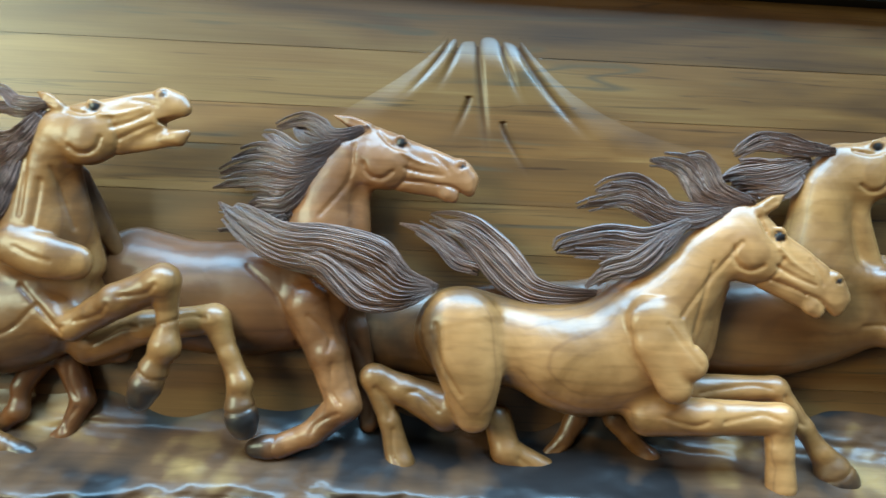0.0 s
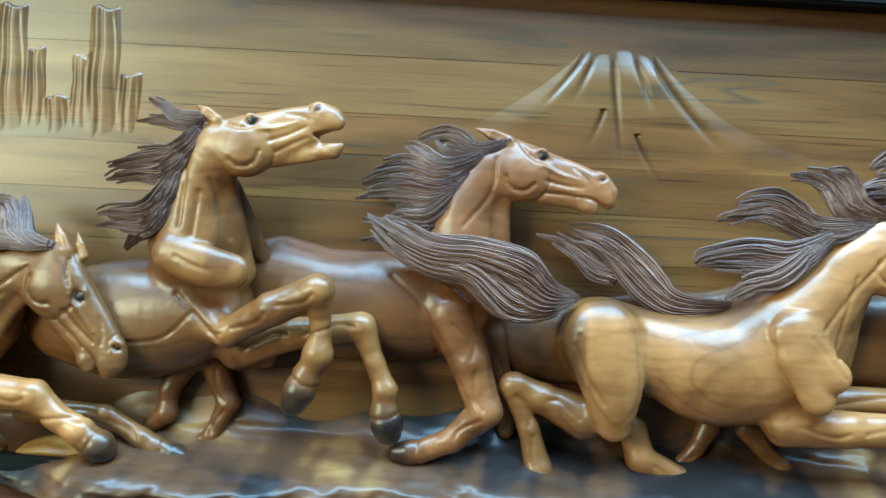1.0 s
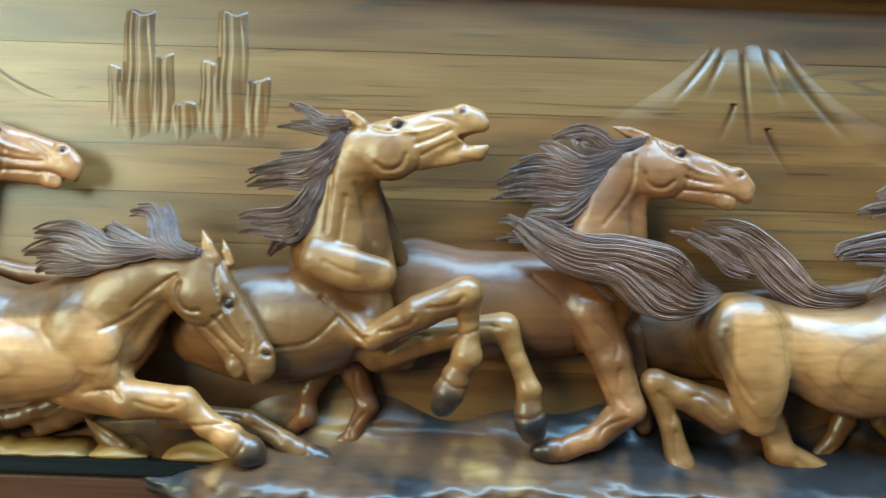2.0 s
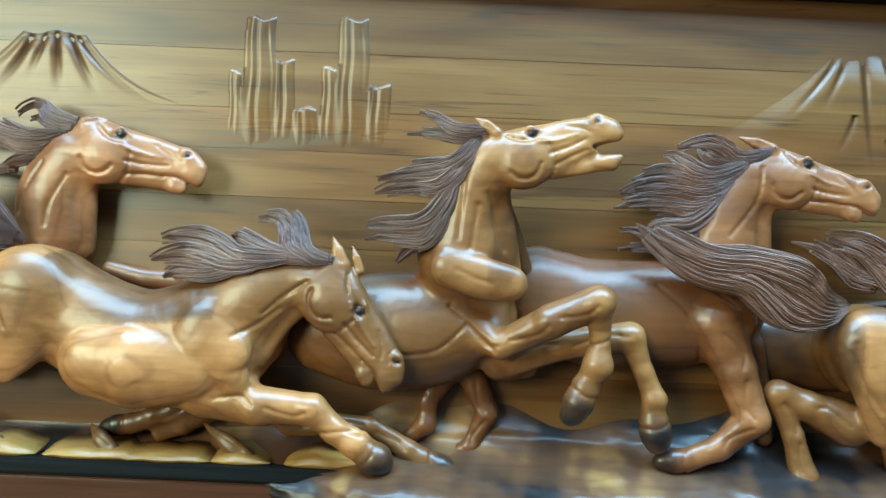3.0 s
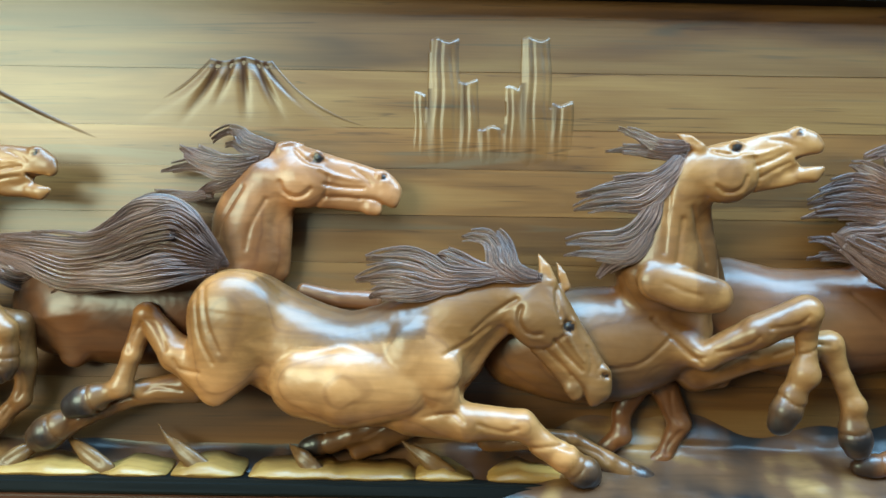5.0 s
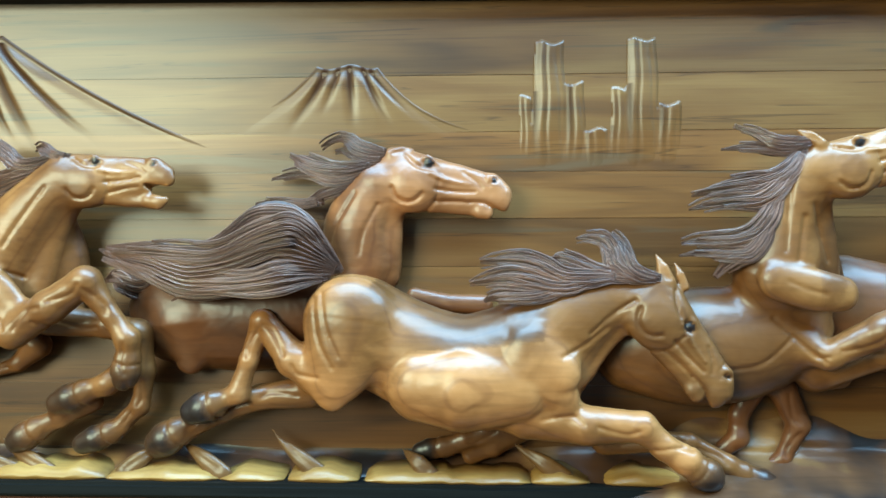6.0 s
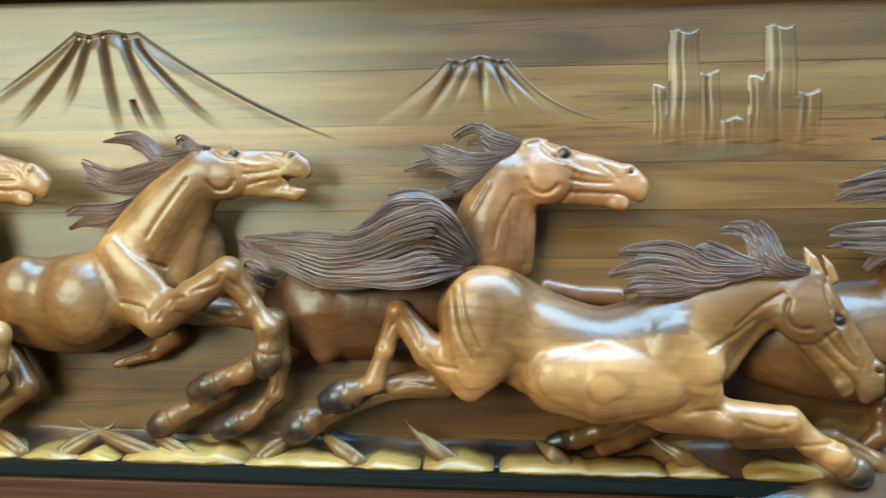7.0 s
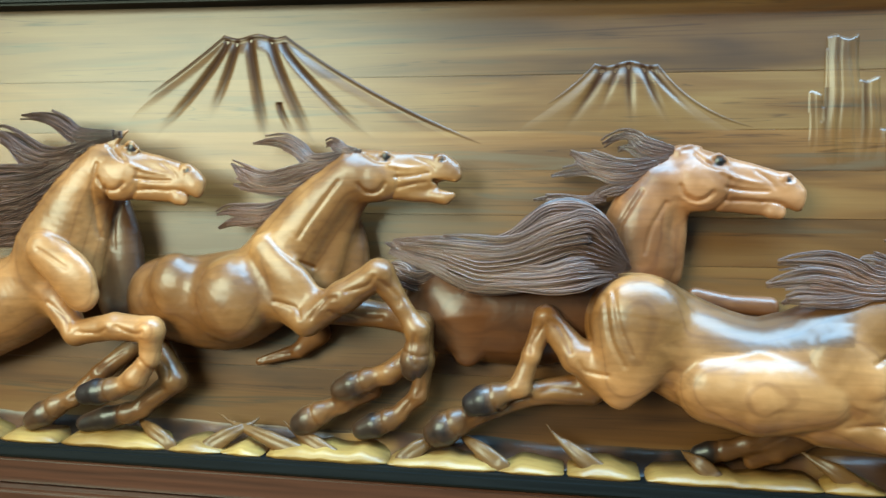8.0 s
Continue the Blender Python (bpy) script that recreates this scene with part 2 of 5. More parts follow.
            form(at(0.93, -0.12, 0.06, 0.015), at(0.985, -0.14, 0.042, 0.01), k=0.008, s=stain_shade)
        else:
            form(jaw(0.36, -0.33, 0.08), jaw(0.62, -0.29, 0.066), jaw(0.86, -0.235, 0.052), k=0.01, s=stain_shade + 0.06)
            form(jaw(0.83, -0.225, 0.045, 0.02), jaw(0.93, -0.222, 0.056, 0.02), k=0.006)
        form(at(0.88, -0.03, 0.085, 0.005), at(0.94, -0.06, 0.07, 0.01), k=0.01)
        form(at(0.9, -0.09, 0.05, 0.025), at(0.97, -0.115, 0.05, 0.02), k=0.006)
        # lines of the face: mouth, cheek rim, cheek bone, jaw muscle, nose
        def cut(*pts, amp=0.8):
            self.line(*[at(u, v, w)[:2] + (n * w,) for u, v, w in pts], amp=amp)

        if gape < 4:
            cut((1.02, -0.195, 0.02), (0.95, -0.185, 0.024), (0.88, -0.165, 0.024), (0.8, -0.175, 0.022), (0.73, -0.2, 0.016), amp=0.9)
        else:
            form(at(0.4, -0.22, 0.12), at(0.6, -0.2, 0.09), at(0.74, -0.185, 0.06), k=0.01, s=stain_shade)
            self.limb(at(1.08, -0.17 - gape * 0.006, 0.045 + gape * 0.0022, 0.03), at(0.9, -0.17 - gape * 0.003, 0.03 + gape * 0.0016, 0.045), at(0.8, -0.18, 0.018, 0.05), k=0.003, flat=3.0, cut=True)
            form(jaw(0.66, -0.19, 0.035, 0.0), jaw(0.9, -0.19, 0.032, 0.0), k=0.004, s=0.35)
            form(jaw(0.92, -0.2, 0.05, 0.03), jaw(0.985, -0.17, 0.034, 0.03), k=0.006, s=stain_shade)
            form(at(0.95, -0.08, 0.052, 0.02), at(1.0, -0.1, 0.04, 0.02), k=0.006, s=stain_shade)
            for i in range(5):
                form(at(0.87 + 0.028 * i, -0.15, 0.013, 0.035), k=0.001, s=-0.5)
        rim = lambda r, w, a0, a1: [(0.23 + r * math.cos(radians(a)), -0.25 + r * math.sin(radians(a)), w) for a in range(a0, a1, 35)]
        cut(*rim(0.13, 0.03, -150, -5), amp=0.6)
        cut(*rim(0.245, 0.026, -75, 45), amp=0.5)
        cut((0.44, -0.2, 0.026), (0.58, -0.17, 0.03), (0.74, -0.115, 0.022), amp=0.9)
        cut((0.48, -0.29, 0.022), (0.62, -0.235, 0.028), (0.74, -0.2, 0.02), amp=0.8)
        cut((0.36, -0.1, 0.025), (0.5, -0.105, 0.032), (0.68, -0.075, 0.022), amp=-0.6)
        cut((0.12, -0.03, 0.025), (0.22, -0.075, 0.03), (0.3, -0.09, 0.022), amp=0.8)
        cut((0.6, 0.0, 0.025), (0.72, -0.03, 0.025), (0.78, -0.07, 0.02), amp=0.6)
        cut((0.76, 0.05, 0.018), (0.78, 0.0, 0.02), (0.84, -0.03, 0.018), amp=0.8)
        # eye with its lids, nostril
        eu, ev = eye
        self.limb(at(eu, ev, 0.05, 0.095), k=0.006, flat=0.7, cut=True)
        form(at(eu, ev, 0.036, 0.058), k=0.001, s=1.4, flat=0.9)
        form(at(eu - 0.075, ev - 0.012, 0.015, 0.06), at(eu - 0.02, ev + 0.046, 0.019, 0.075), at(eu + 0.07, ev + 0.012, 0.014, 0.06), k=0.003, steps=4)
        form(at(eu - 0.07, ev - 0.02, 0.012, 0.06), at(eu, ev - 0.05, 0.013, 0.072), at(eu + 0.07, ev - 0.005, 0.01, 0.06), k=0.003, steps=4)
        form(at(0.83, 0.02, 0.05, 0.03), k=0.008)
        x, z, dd, r = at(0.85, 0.025, 0.026, 0.065)
        self.blob(x, z, dd, r * 1.2, r * 0.75, r, math.degrees(math.atan2(cz, cx)) + 40, k=0.004, cut=True)
        x, z, dd, r = at(0.845, 0.025, 0.02, 0.05)
        self.blob(x, z, dd, r, r * 0.7, r * 0.7, k=0.001, stain_shade=1.0)

    def ear(self, x0, z0, x1, z1, d, r, stain_shade=0.15):
        mx, mz = 0.5 * (x0 + x1), 0.5 * (z0 + z1)
        self.limb((x0, z0, d, r), (mx, mz, d, r * 0.95), (x1, z1, d - 0.004, r * 0.15), k=0.005, flat=0.8, stain_shade=stain_shade)
        self.limb((x0 * 0.7 + mx * 0.3, z0 * 0.7 + mz * 0.3, d + 0.9 * r, r * 0.3), (mx, mz, d + 0.95 * r, r * 0.45), (x1 * 0.7 + mx * 0.3, z1 * 0.7 + mz * 0.3, d + 0.5 * r, r * 0.2), k=0.004, flat=1.0, cut=True)

    def lock(self, *pts, strands=6, thick=0.011, stain_shade=0.5):
        """A lock of carved hair along (x, z, d, half width), with thinner wisps over it that part at the tip."""
        rng = random.Random(len(self.hair) * 31 + strands)
        big = strands >= 12
        c = spline(pts, 6)
        tan = np.gradient(c[:, :2], axis=0)
        tan /= np.linalg.norm(tan, axis=1)[:, None] + 1e-9
        wide = c[:, 3].max()
        s = np.linspace(0, 1, len(c))
        if not big:
            wave = 0.55 * wide * np.sin(5.6 * s + 0.5 + rng.uniform(-0.4, 0.4)) * np.clip(2.2 * s, 0, 1)
            c[:, 0] -= tan[:, 1] * wave
            c[:, 1] += tan[:, 0] * wave
            c[:, 3] = np.maximum(c[:, 3], 0.62 * wide * np.sqrt(1 - s) * np.clip(4 * s, 0.35, 1))
            tan = np.gradient(c[:, :2], axis=0)
            tan /= np.linalg.norm(tan, axis=1)[:, None] + 1e-9
        self.strip(c[::3] if len(c) % 3 == 1 else np.concatenate([c[::3], c[-1:]]), strands, thick, stain_shade, 6)
        for side in (-0.75, -0.45, -0.15, 0.15, 0.45, 0.72) if big else (-0.8, -0.3, 0.25, 0.75):
            reach = len(c) - rng.choice((1, 2, 3, 5) if big else (0, 1, 2, 4))
            q = []
            for i in range(1, reach + 1, 3):
                f = i / reach
                j = min(i, len(c) - 1)
                x, z, d, w = c[j]
                t = tan[j]
                o = side * (w + (0.12 if big else 0.3) * wide * f) + (0.1 if big else 0.22) * wide * math.sin(7 * f + side * 9) * f
                out = 0.55 * min(thick, w) * math.sqrt(max(0.05, 1 - side * side)) + 0.002
                q.append((x - t[1] * o, z + t[0] * o, d + out, max(0.0012, (0.2 if big else 0.36) * wide * (1 - f) ** 0.42 * min(1, 0.3 + 3 * f) * (0.6 + 0.4 * w / wide))))
            if len(q) > 2:
                self.strip(q, max(3, strands // 3 + 1), thick * 0.7, stain_shade - 0.06)

    def strip(self, pts, strands, thick, stain_shade, steps=14):
        """One band of hair, cut with strand lines."""
        rng = random.Random(len(self.hair) * 7 + 1)
        c = spline(pts, steps)
        c[:, 3] = np.maximum(c[:, 3], 0.0006)
        strands = int(strands * 1.6)
        n, m = len(c), strands * 6 + 1
        tan = np.gradient(c[:, :2], axis=0)
        tan /= np.linalg.norm(tan, axis=1)[:, None] + 1e-9
        nor = np.stack([-tan[:, 1], tan[:, 0]], 1)
        u = np.linspace(-1, 1, m)
        s = np.linspace(0, 1, n)[:, None]
        ph = rng.uniform(0, 6)
        wave = 0.16 * np.sin(4.5 * s + ph) + 0.07 * np.sin(11 * s + 2 * ph)
        strand = (u[None, :] * (1 - 0.1 * s) + wave * (1 - u[None, :] ** 2)) * strands * 0.55
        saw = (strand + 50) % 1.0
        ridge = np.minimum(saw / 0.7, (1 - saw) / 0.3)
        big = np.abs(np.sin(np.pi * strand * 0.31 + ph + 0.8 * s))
        w = np.maximum(c[:, 3], 0.0008)[:, None]
        body = np.sqrt(np.maximum(1 - u[None, :] ** 2, 0)) * np.minimum(thick, w * 0.8)
        amp = np.minimum(0.0065, w * 4.6 / strands)
        d = c[:, 2][:, None] + body * (0.6 + 0.5 * big) + amp * (ridge - 0.75) * (1 - u[None, :] ** 6)
        x = c[:, 0][:, None] + nor[:, 0][:, None] * u[None, :] * w
        z = c[:, 1][:, None] + nor[:, 1][:, None] * u[None, :] * w
        back = c[:, 2][:, None] - body * 0.9 - 0.001
        # Ridges rubbed paler, grooves darker, with highlights and shade painted into that contrast.
        self.hair.append((np.stack([x, -d, z], -1), np.stack([x, -np.minimum(back, d - 0.0006), z], -1), stain_shade + 0.36 - 1.0 * ridge ** 0.55 * (0.55 + 0.45 * big)))

    def field(self, res):
        lo, hi = np.array([9.0] * 3), np.array([-9.0] * 3)
        for kind, p, k, flat, stain_shade, cut in self.ops:
            if cut:
                continue
            if kind in ("limb", "sole"):
                a, b = (p[:, :3] - p[:, 3:4]).min(0), (p[:, :3] + p[:, 3:4]).max(0)
            else:
                a, b = np.array(p[:3]) - max(p[3:6]), np.array(p[:3]) + max(p[3:6])
            lo, hi = np.minimum(lo, a), np.maximum(hi, b)
        lo[2] = -0.004
        lo[:2] -= 3 * res
        hi += 3 * res
        axes = [np.arange(lo[i], hi[i], res).astype(np.float32) for i in range(3)]
        F = np.full([len(a) for a in axes], 0.3, dtype=np.float32)
        S = np.zeros_like(F)
        for kind, p, k, flat, stain_shade, cut in self.ops:
            if kind == "tint":
                reach = max(p[2:4]) * (1 + p[5])
                a, b = np.array([p[0] - reach, p[1] - reach, -1]), np.array([p[0] + reach, p[1] + reach, 1])
            elif kind == "patch":
                a, b = np.array([*p[0].min(0), -1]), np.array([*p[0].max(0), 1])
            elif kind == "line":
                a, b = np.array([*(p[:, :2] - p[:, 2:3]).min(0), -1]), np.array([*(p[:, :2] + p[:, 2:3]).max(0), 1])
            elif kind in ("limb", "sole"):
                a, b = (p[:, :3] - p[:, 3:4] * max(1, flat)).min(0), (p[:, :3] + p[:, 3:4] * max(1, flat)).max(0)
            else:
                a, b = np.array(p[:3]) - max(p[3:6]), np.array(p[:3]) + max(p[3:6])
            sl = tuple(slice(int(max(0, np.searchsorted(axes[i], a[i] - k - 2 * res))), int(np.searchsorted(axes[i], b[i] + k + 2 * res))) for i in range(3))
            X, Z, D = axes[0][sl[0]][:, None, None], axes[1][sl[1]][None, :, None], axes[2][sl[2]][None, None, :]
            if X.size * Z.size * D.size == 0:
                continue
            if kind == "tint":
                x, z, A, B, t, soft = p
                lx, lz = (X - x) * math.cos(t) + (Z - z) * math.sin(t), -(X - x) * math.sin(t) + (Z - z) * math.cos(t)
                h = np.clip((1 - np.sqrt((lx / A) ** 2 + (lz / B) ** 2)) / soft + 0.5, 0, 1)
                S[sl] += (stain_shade - S[sl]) * h * (np.abs(S[sl]) < 0.6)
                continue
            if kind == "patch":
                inside = np.full(X.shape[:1] + Z.shape[1:2] + (1,), 9.0, dtype=np.float32)
                for (ax, az), (bx, bz) in zip(p[0], np.roll(p[0], -1, axis=0)):
                    inside = np.minimum(inside, ((bx - ax) * (Z - az) - (bz - az) * (X - ax)) / math.hypot(bx - ax, bz - az))
                S[sl] += (stain_shade - S[sl]) * np.clip(inside / p[1] + 0.5, 0, 1) * (np.abs(S[sl]) < 0.7)
                continue
            if kind == "line":
                push = np.zeros(X.shape[:1] + Z.shape[1:2] + (1,), dtype=np.float32)
                for i in range(max(1, len(p) - 1)):
                    a, b = p[i], p[min(i + 1, len(p) - 1)]
                    e = (b - a)[:2]
                    h = np.clip(((X - a[0]) * e[0] + (Z - a[1]) * e[1]) / (e @ e + 1e-12), 0, 1)
                    w = a[2] + h * (b[2] - a[2])
                    far = np.sqrt((X - a[0] - h * e[0]) ** 2 + (Z - a[1] - h * e[1]) ** 2) / w
                    push = np.maximum(push, np.clip(1 - far, 0, 1) ** 1.4 * w * abs(stain_shade))
                F[sl] += push * (1 if stain_shade > 0 else -1)
                continue
            if kind == "blob":
                x, z, d, A, B, C, t = p
                lx, lz = (X - x) * math.cos(t) + (Z - z) * math.sin(t), -(X - x) * math.sin(t) + (Z - z) * math.cos(t)
                q = np.sqrt((lx / A) ** 2 + (lz / B) ** 2 + ((D - d) / C) ** 2)
                g = (q - 1) * min(A, B, C)
            else:
                g = None
                for i in range(max(1, len(p) - 1)):
                    a, b = p[i], p[min(i + 1, len(p) - 1)]
                    ab = (b - a)[:3] * (1, 1, 1 / flat)
                    rx, rz, rd = X - a[0], Z - a[1], (D - a[2]) / flat
                    h = np.clip((rx * ab[0] + rz * ab[1] + rd * ab[2]) / (ab @ ab + 1e-12), 0, 1)
                    e = np.sqrt((rx - h * ab[0]) ** 2 + (rz - h * ab[1]) ** 2 + (rd - h * ab[2]) ** 2) - (a[3] + h * (b[3] - a[3]))
                    g = e if g is None else np.minimum(g, e)
            if kind == "sole":
                e = (p[-1] - p[0])[:2]
                e /= math.hypot(*e)
                end = (X - p[-1, 0]) * e[0] + (Z - p[-1, 1]) * e[1]
                h = np.clip(0.5 + 0.5 * (g - end) / 0.014, 0, 1)
                g = end + (g - end) * h + 0.014 * h * (1 - h)
            f = F[sl]
            if cut:
                h = np.clip(0.5 - 0.5 * (g + f) / k, 0, 1)
                F[sl] = f * (1 - h) - g * h + k * h * (1 - h)
            else:
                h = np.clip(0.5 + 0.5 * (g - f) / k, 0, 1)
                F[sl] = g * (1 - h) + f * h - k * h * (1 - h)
                S[sl] = stain_shade * (1 - h) + S[sl] * h
        X, Z, D = axes[0][:, None, None], axes[1][None, :, None], axes[2][None, None, :]
        F += 0.0003 * np.sin(88 * X + 3 * np.sin(41 * Z)) * np.sin(97 * Z + 2.5 * np.sin(52 * X) + 30 * D)
        F += 0.00015 * np.sin(240 * X + 3 * np.sin(130 * Z)) * np.sin(215 * Z + 60 * D + 2 * np.sin(170 * X))
        for i in range(3):
            for e in (0, -1):
                ix = [slice(None)] * 3
                ix[i] = e
                F[tuple(ix)] = np.maximum(F[tuple(ix)], res * 0.3)
        return lo, axes, F, S

    def build(self, name, mat, label, res=0.002):
        lo, axes, F, S = self.field(res)
        verts, faces, stain_shade = surface(lo, res, F, S)
        body = len(faces)
        for front, back, st in self.hair:
            n, m = st.shape
            k = len(verts)
            verts = np.concatenate([verts, front.reshape(-1, 3), back.reshape(-1, 3)])
            stain_shade = np.concatenate([stain_shade, st.reshape(-1), st.reshape(-1)])
            i, j = np.meshgrid(np.arange(n - 1), np.arange(m - 1), indexing="ij")
            a = (k + i * m + j).reshape(-1)
            f1 = np.stack([a, a + m, a + m + 1, a + 1], 1)
            o = n * m
            f2 = np.stack([a + o, a + o + 1, a + o + m + 1, a + o + m], 1)
            r = k + np.arange(n - 1) * m
            side = [np.stack([r, r + o, r + o + m, r + m], 1), np.stack([r + m - 1, r + 2 * m - 1, r + 2 * m - 1 + o, r + m - 1 + o], 1)]
            c = np.arange(m - 1)
            e = k + (n - 1) * m + c
            ends = [np.stack([k + c, k + c + 1, k + c + 1 + o, k + c + o], 1), np.stack([e, e + o, e + o + 1, e + 1], 1)]
            faces = np.concatenate([faces, f1, f2, *side, *ends])
        me = bpy.data.meshes.new(name)
        me.vertices.add(len(verts))
        me.vertices.foreach_set("co", verts.astype(np.float32).reshape(-1))
        me.loops.add(faces.size)
        me.loops.foreach_set("vertex_index", faces.astype(np.int32).reshape(-1))
        me.polygons.add(len(faces))
        me.polygons.foreach_set("loop_start", np.arange(0, faces.size, 4, dtype=np.int32))
        me.update(calc_edges=True)
        me.attributes.new("stain_shade", "FLOAT", "POINT").data.foreach_set("value", stain_shade.astype(np.float32))
        me.polygons.foreach_set("use_smooth", np.ones(len(faces), dtype=bool))
        me.materials.append(mat)
        if self.hair:
            me.materials.append(HAIR)
            me.polygons.foreach_set("material_index", (np.arange(len(faces)) >= body).astype(np.int32))
        me.validate()
        return tagged(new(name, me), label, "carving")


def surface(lo, res, F, S):
    """The skin of a field of distances, as quads (one corner to a cell)."""
    ins = F < 0
    nx, nz, nd = F.shape
    count = np.zeros((nx - 1, nz - 1, nd - 1), dtype=np.int8)
    corner = [(i, j, k) for i in (0, 1) for j in (0, 1) for k in (0, 1)]
    for i, j, k in corner:
        count += ins[i:nx - 1 + i, j:nz - 1 + j, k:nd - 1 + k]
    cells = np.argwhere((count > 0) & (count < 8))
    index = np.full(count.shape, -1, dtype=np.int64)
    index[tuple(cells.T)] = np.arange(len(cells))
    val = {c: F[tuple((cells + c).T)] for c in corner}
    total, hits = np.zeros((len(cells), 3)), np.zeros(len(cells))
    for a in corner:
        for ax in range(3):
            if a[ax] == 0:
                b = tuple(1 if q == ax else a[q] for q in range(3))
                cross = (val[a] < 0) != (val[b] < 0)
                t = val[a] / np.where(cross, val[a] - val[b], 1)
                for q in range(3):
                    total[:, q] += np.where(cross, a[q] + (t if q == ax else 0), 0)
                hits += cross
    local = total / hits[:, None]
    p = (cells + local) * res + lo
    verts = np.stack([p[:, 0], -p[:, 2], p[:, 1]], 1)
    near = np.round(cells + local).astype(int)
    stain_shade = S[tuple(near.T)]
    quads = []
    for ax in range(3):
        b, c = [(1, 2), (2, 0), (0, 1)][ax]
        s0, s1 = [slice(None)] * 3, [slice(None)] * 3
        s0[ax], s1[ax] = slice(0, -1), slice(1, None)
        change = ins[tuple(s0)] != ins[tuple(s1)]
        e = np.argwhere(change)
        e = e[(e[:, b] > 0) & (e[:, c] > 0) & (e[:, b] < F.shape[b] - 1) & (e[:, c] < F.shape[c] - 1)]
        first = ins[tuple(e.T)]
        ids = []
        for ob, oc in ((-1, -1), (0, -1), (0, 0), (-1, 0)):
            q = e.copy()
            q[:, b] += ob
            q[:, c] += oc
            ids.append(index[tuple(q.T)])
        f = np.stack(ids, 1)
        f[~first] = f[~first][:, ::-1]
        quads.append(f)
    return verts, np.concatenate(quads), stain_shade


# ---- the unseen room round the panel, kept dark to limit bounced light ----
def wall(name, x0, x1, y0, y1, z0, z1, mat, label):
    return tagged(part(name, block(bmesh.new(), x0, x1, y0, y1, z0, z1), mat), label, "wall", kind="structure")


wall("wall_north", -4.6, 3.0, 0.045, 0.2, 0.0, 3.3, WALL, "cream plaster wall behind the carved panel")
wall("wall_west", -4.75, -4.6, -3.15, 0.2, 0.0, 3.3, PANEL, "brown timber side wall")
wall("wall_east", 3.0, 3.15, -3.15, 0.2, 0.0, 3.3, PANEL, "brown timber side wall")
tagged(wall("floor", -4.6, 3.0, -3.0, 0.045, -0.1, 0.0, FLOOR, "plain brown floor"), category="floor")


def open_ceiling(x0, x1, y0, y1):
    """An unseen ceiling, with an opening made for the added overhead lamp."""
    bm = bmesh.new()
    block(bm, -4.75, x0, -3.15, 0.2, 3.3, 3.45)
    block(bm, x1, 3.15, -3.15, 0.2, 3.3, 3.45)
    block(bm, x0, x1, -3.15, y0, 3.3, 3.45)
    block(bm, x0, x1, y1, 0.2, 3.3, 3.45)
    tagged(part("ceiling", bm, PANEL), "unseen brown timber ceiling with an opening for the added lamp", "ceiling", kind="structure")


open_ceiling(-1.7, 2.6, -1.98, -0.52)


def window_wall():
    """The wall behind the camera, with a window opening through it."""
    bm = bmesh.new()
    xs, holes = [-4.6, -3.9, -1.4, 3.0], {1: (1.45, 2.95)}
    for i in range(3):
        if i in holes:
            lo, hi = holes[i]
            block(bm, xs[i], xs[i + 1], -3.15, -3.0, 0.0, lo)
            block(bm, xs[i], xs[i + 1], -3.15, -3.0, hi, 3.3)
        else:
            block(bm, xs[i], xs[i + 1], -3.15, -3.0, 0.0, 3.3)
    tagged(part("wall_south", bm, PANEL), "brown timber wall with a window", "wall", kind="structure")
    for n, (i, (lo, hi)) in enumerate(holes.items(), 1):
        w = tagged(new("window_%d" % n), "white framed window letting daylight in", "window", kind="structure")
        w.location = (xs[i], -3.08, lo)
        x1, h = xs[i + 1] - xs[i], hi - lo
        bars = [(0, x1, 0, 0.05), (0, x1, h - 0.05, h), (0, 0.05, 0.05, h - 0.05), (x1 - 0.05, x1, 0.05, h - 0.05)]
        for a, b, c, d in bars:
            part("window_frame", block(bmesh.new(), a, b, -0.03, 0.03, c, d, 0.006), PAINT, w)


window_wall()


# ---- the board, of glued planks ----
LEFT, RIGHT, LOW, HIGH = -1.52, 1.30, 1.135, 1.815
board = tagged(new("back_board"), "glossy teak board of glued planks with dark grain", "panel", kind="structure")
edges = [LOW, 1.205, 1.29, 1.372, 1.445, 1.508, 1.569, 1.622, 1.697, HIGH]
for i, (z0, z1) in enumerate(zip(edges, edges[1:])):
    bm = block(bmesh.new(), LEFT, RIGHT, 0.0, 0.036, z0 + 0.0001, z1 - 0.0001, 0.0005)
    me = part("plank", bm, BOARD, board).data
    me.attributes.new("plank", "FLOAT", "POINT").data.foreach_set("value", np.full(len(me.vertices), i, dtype=np.float32))


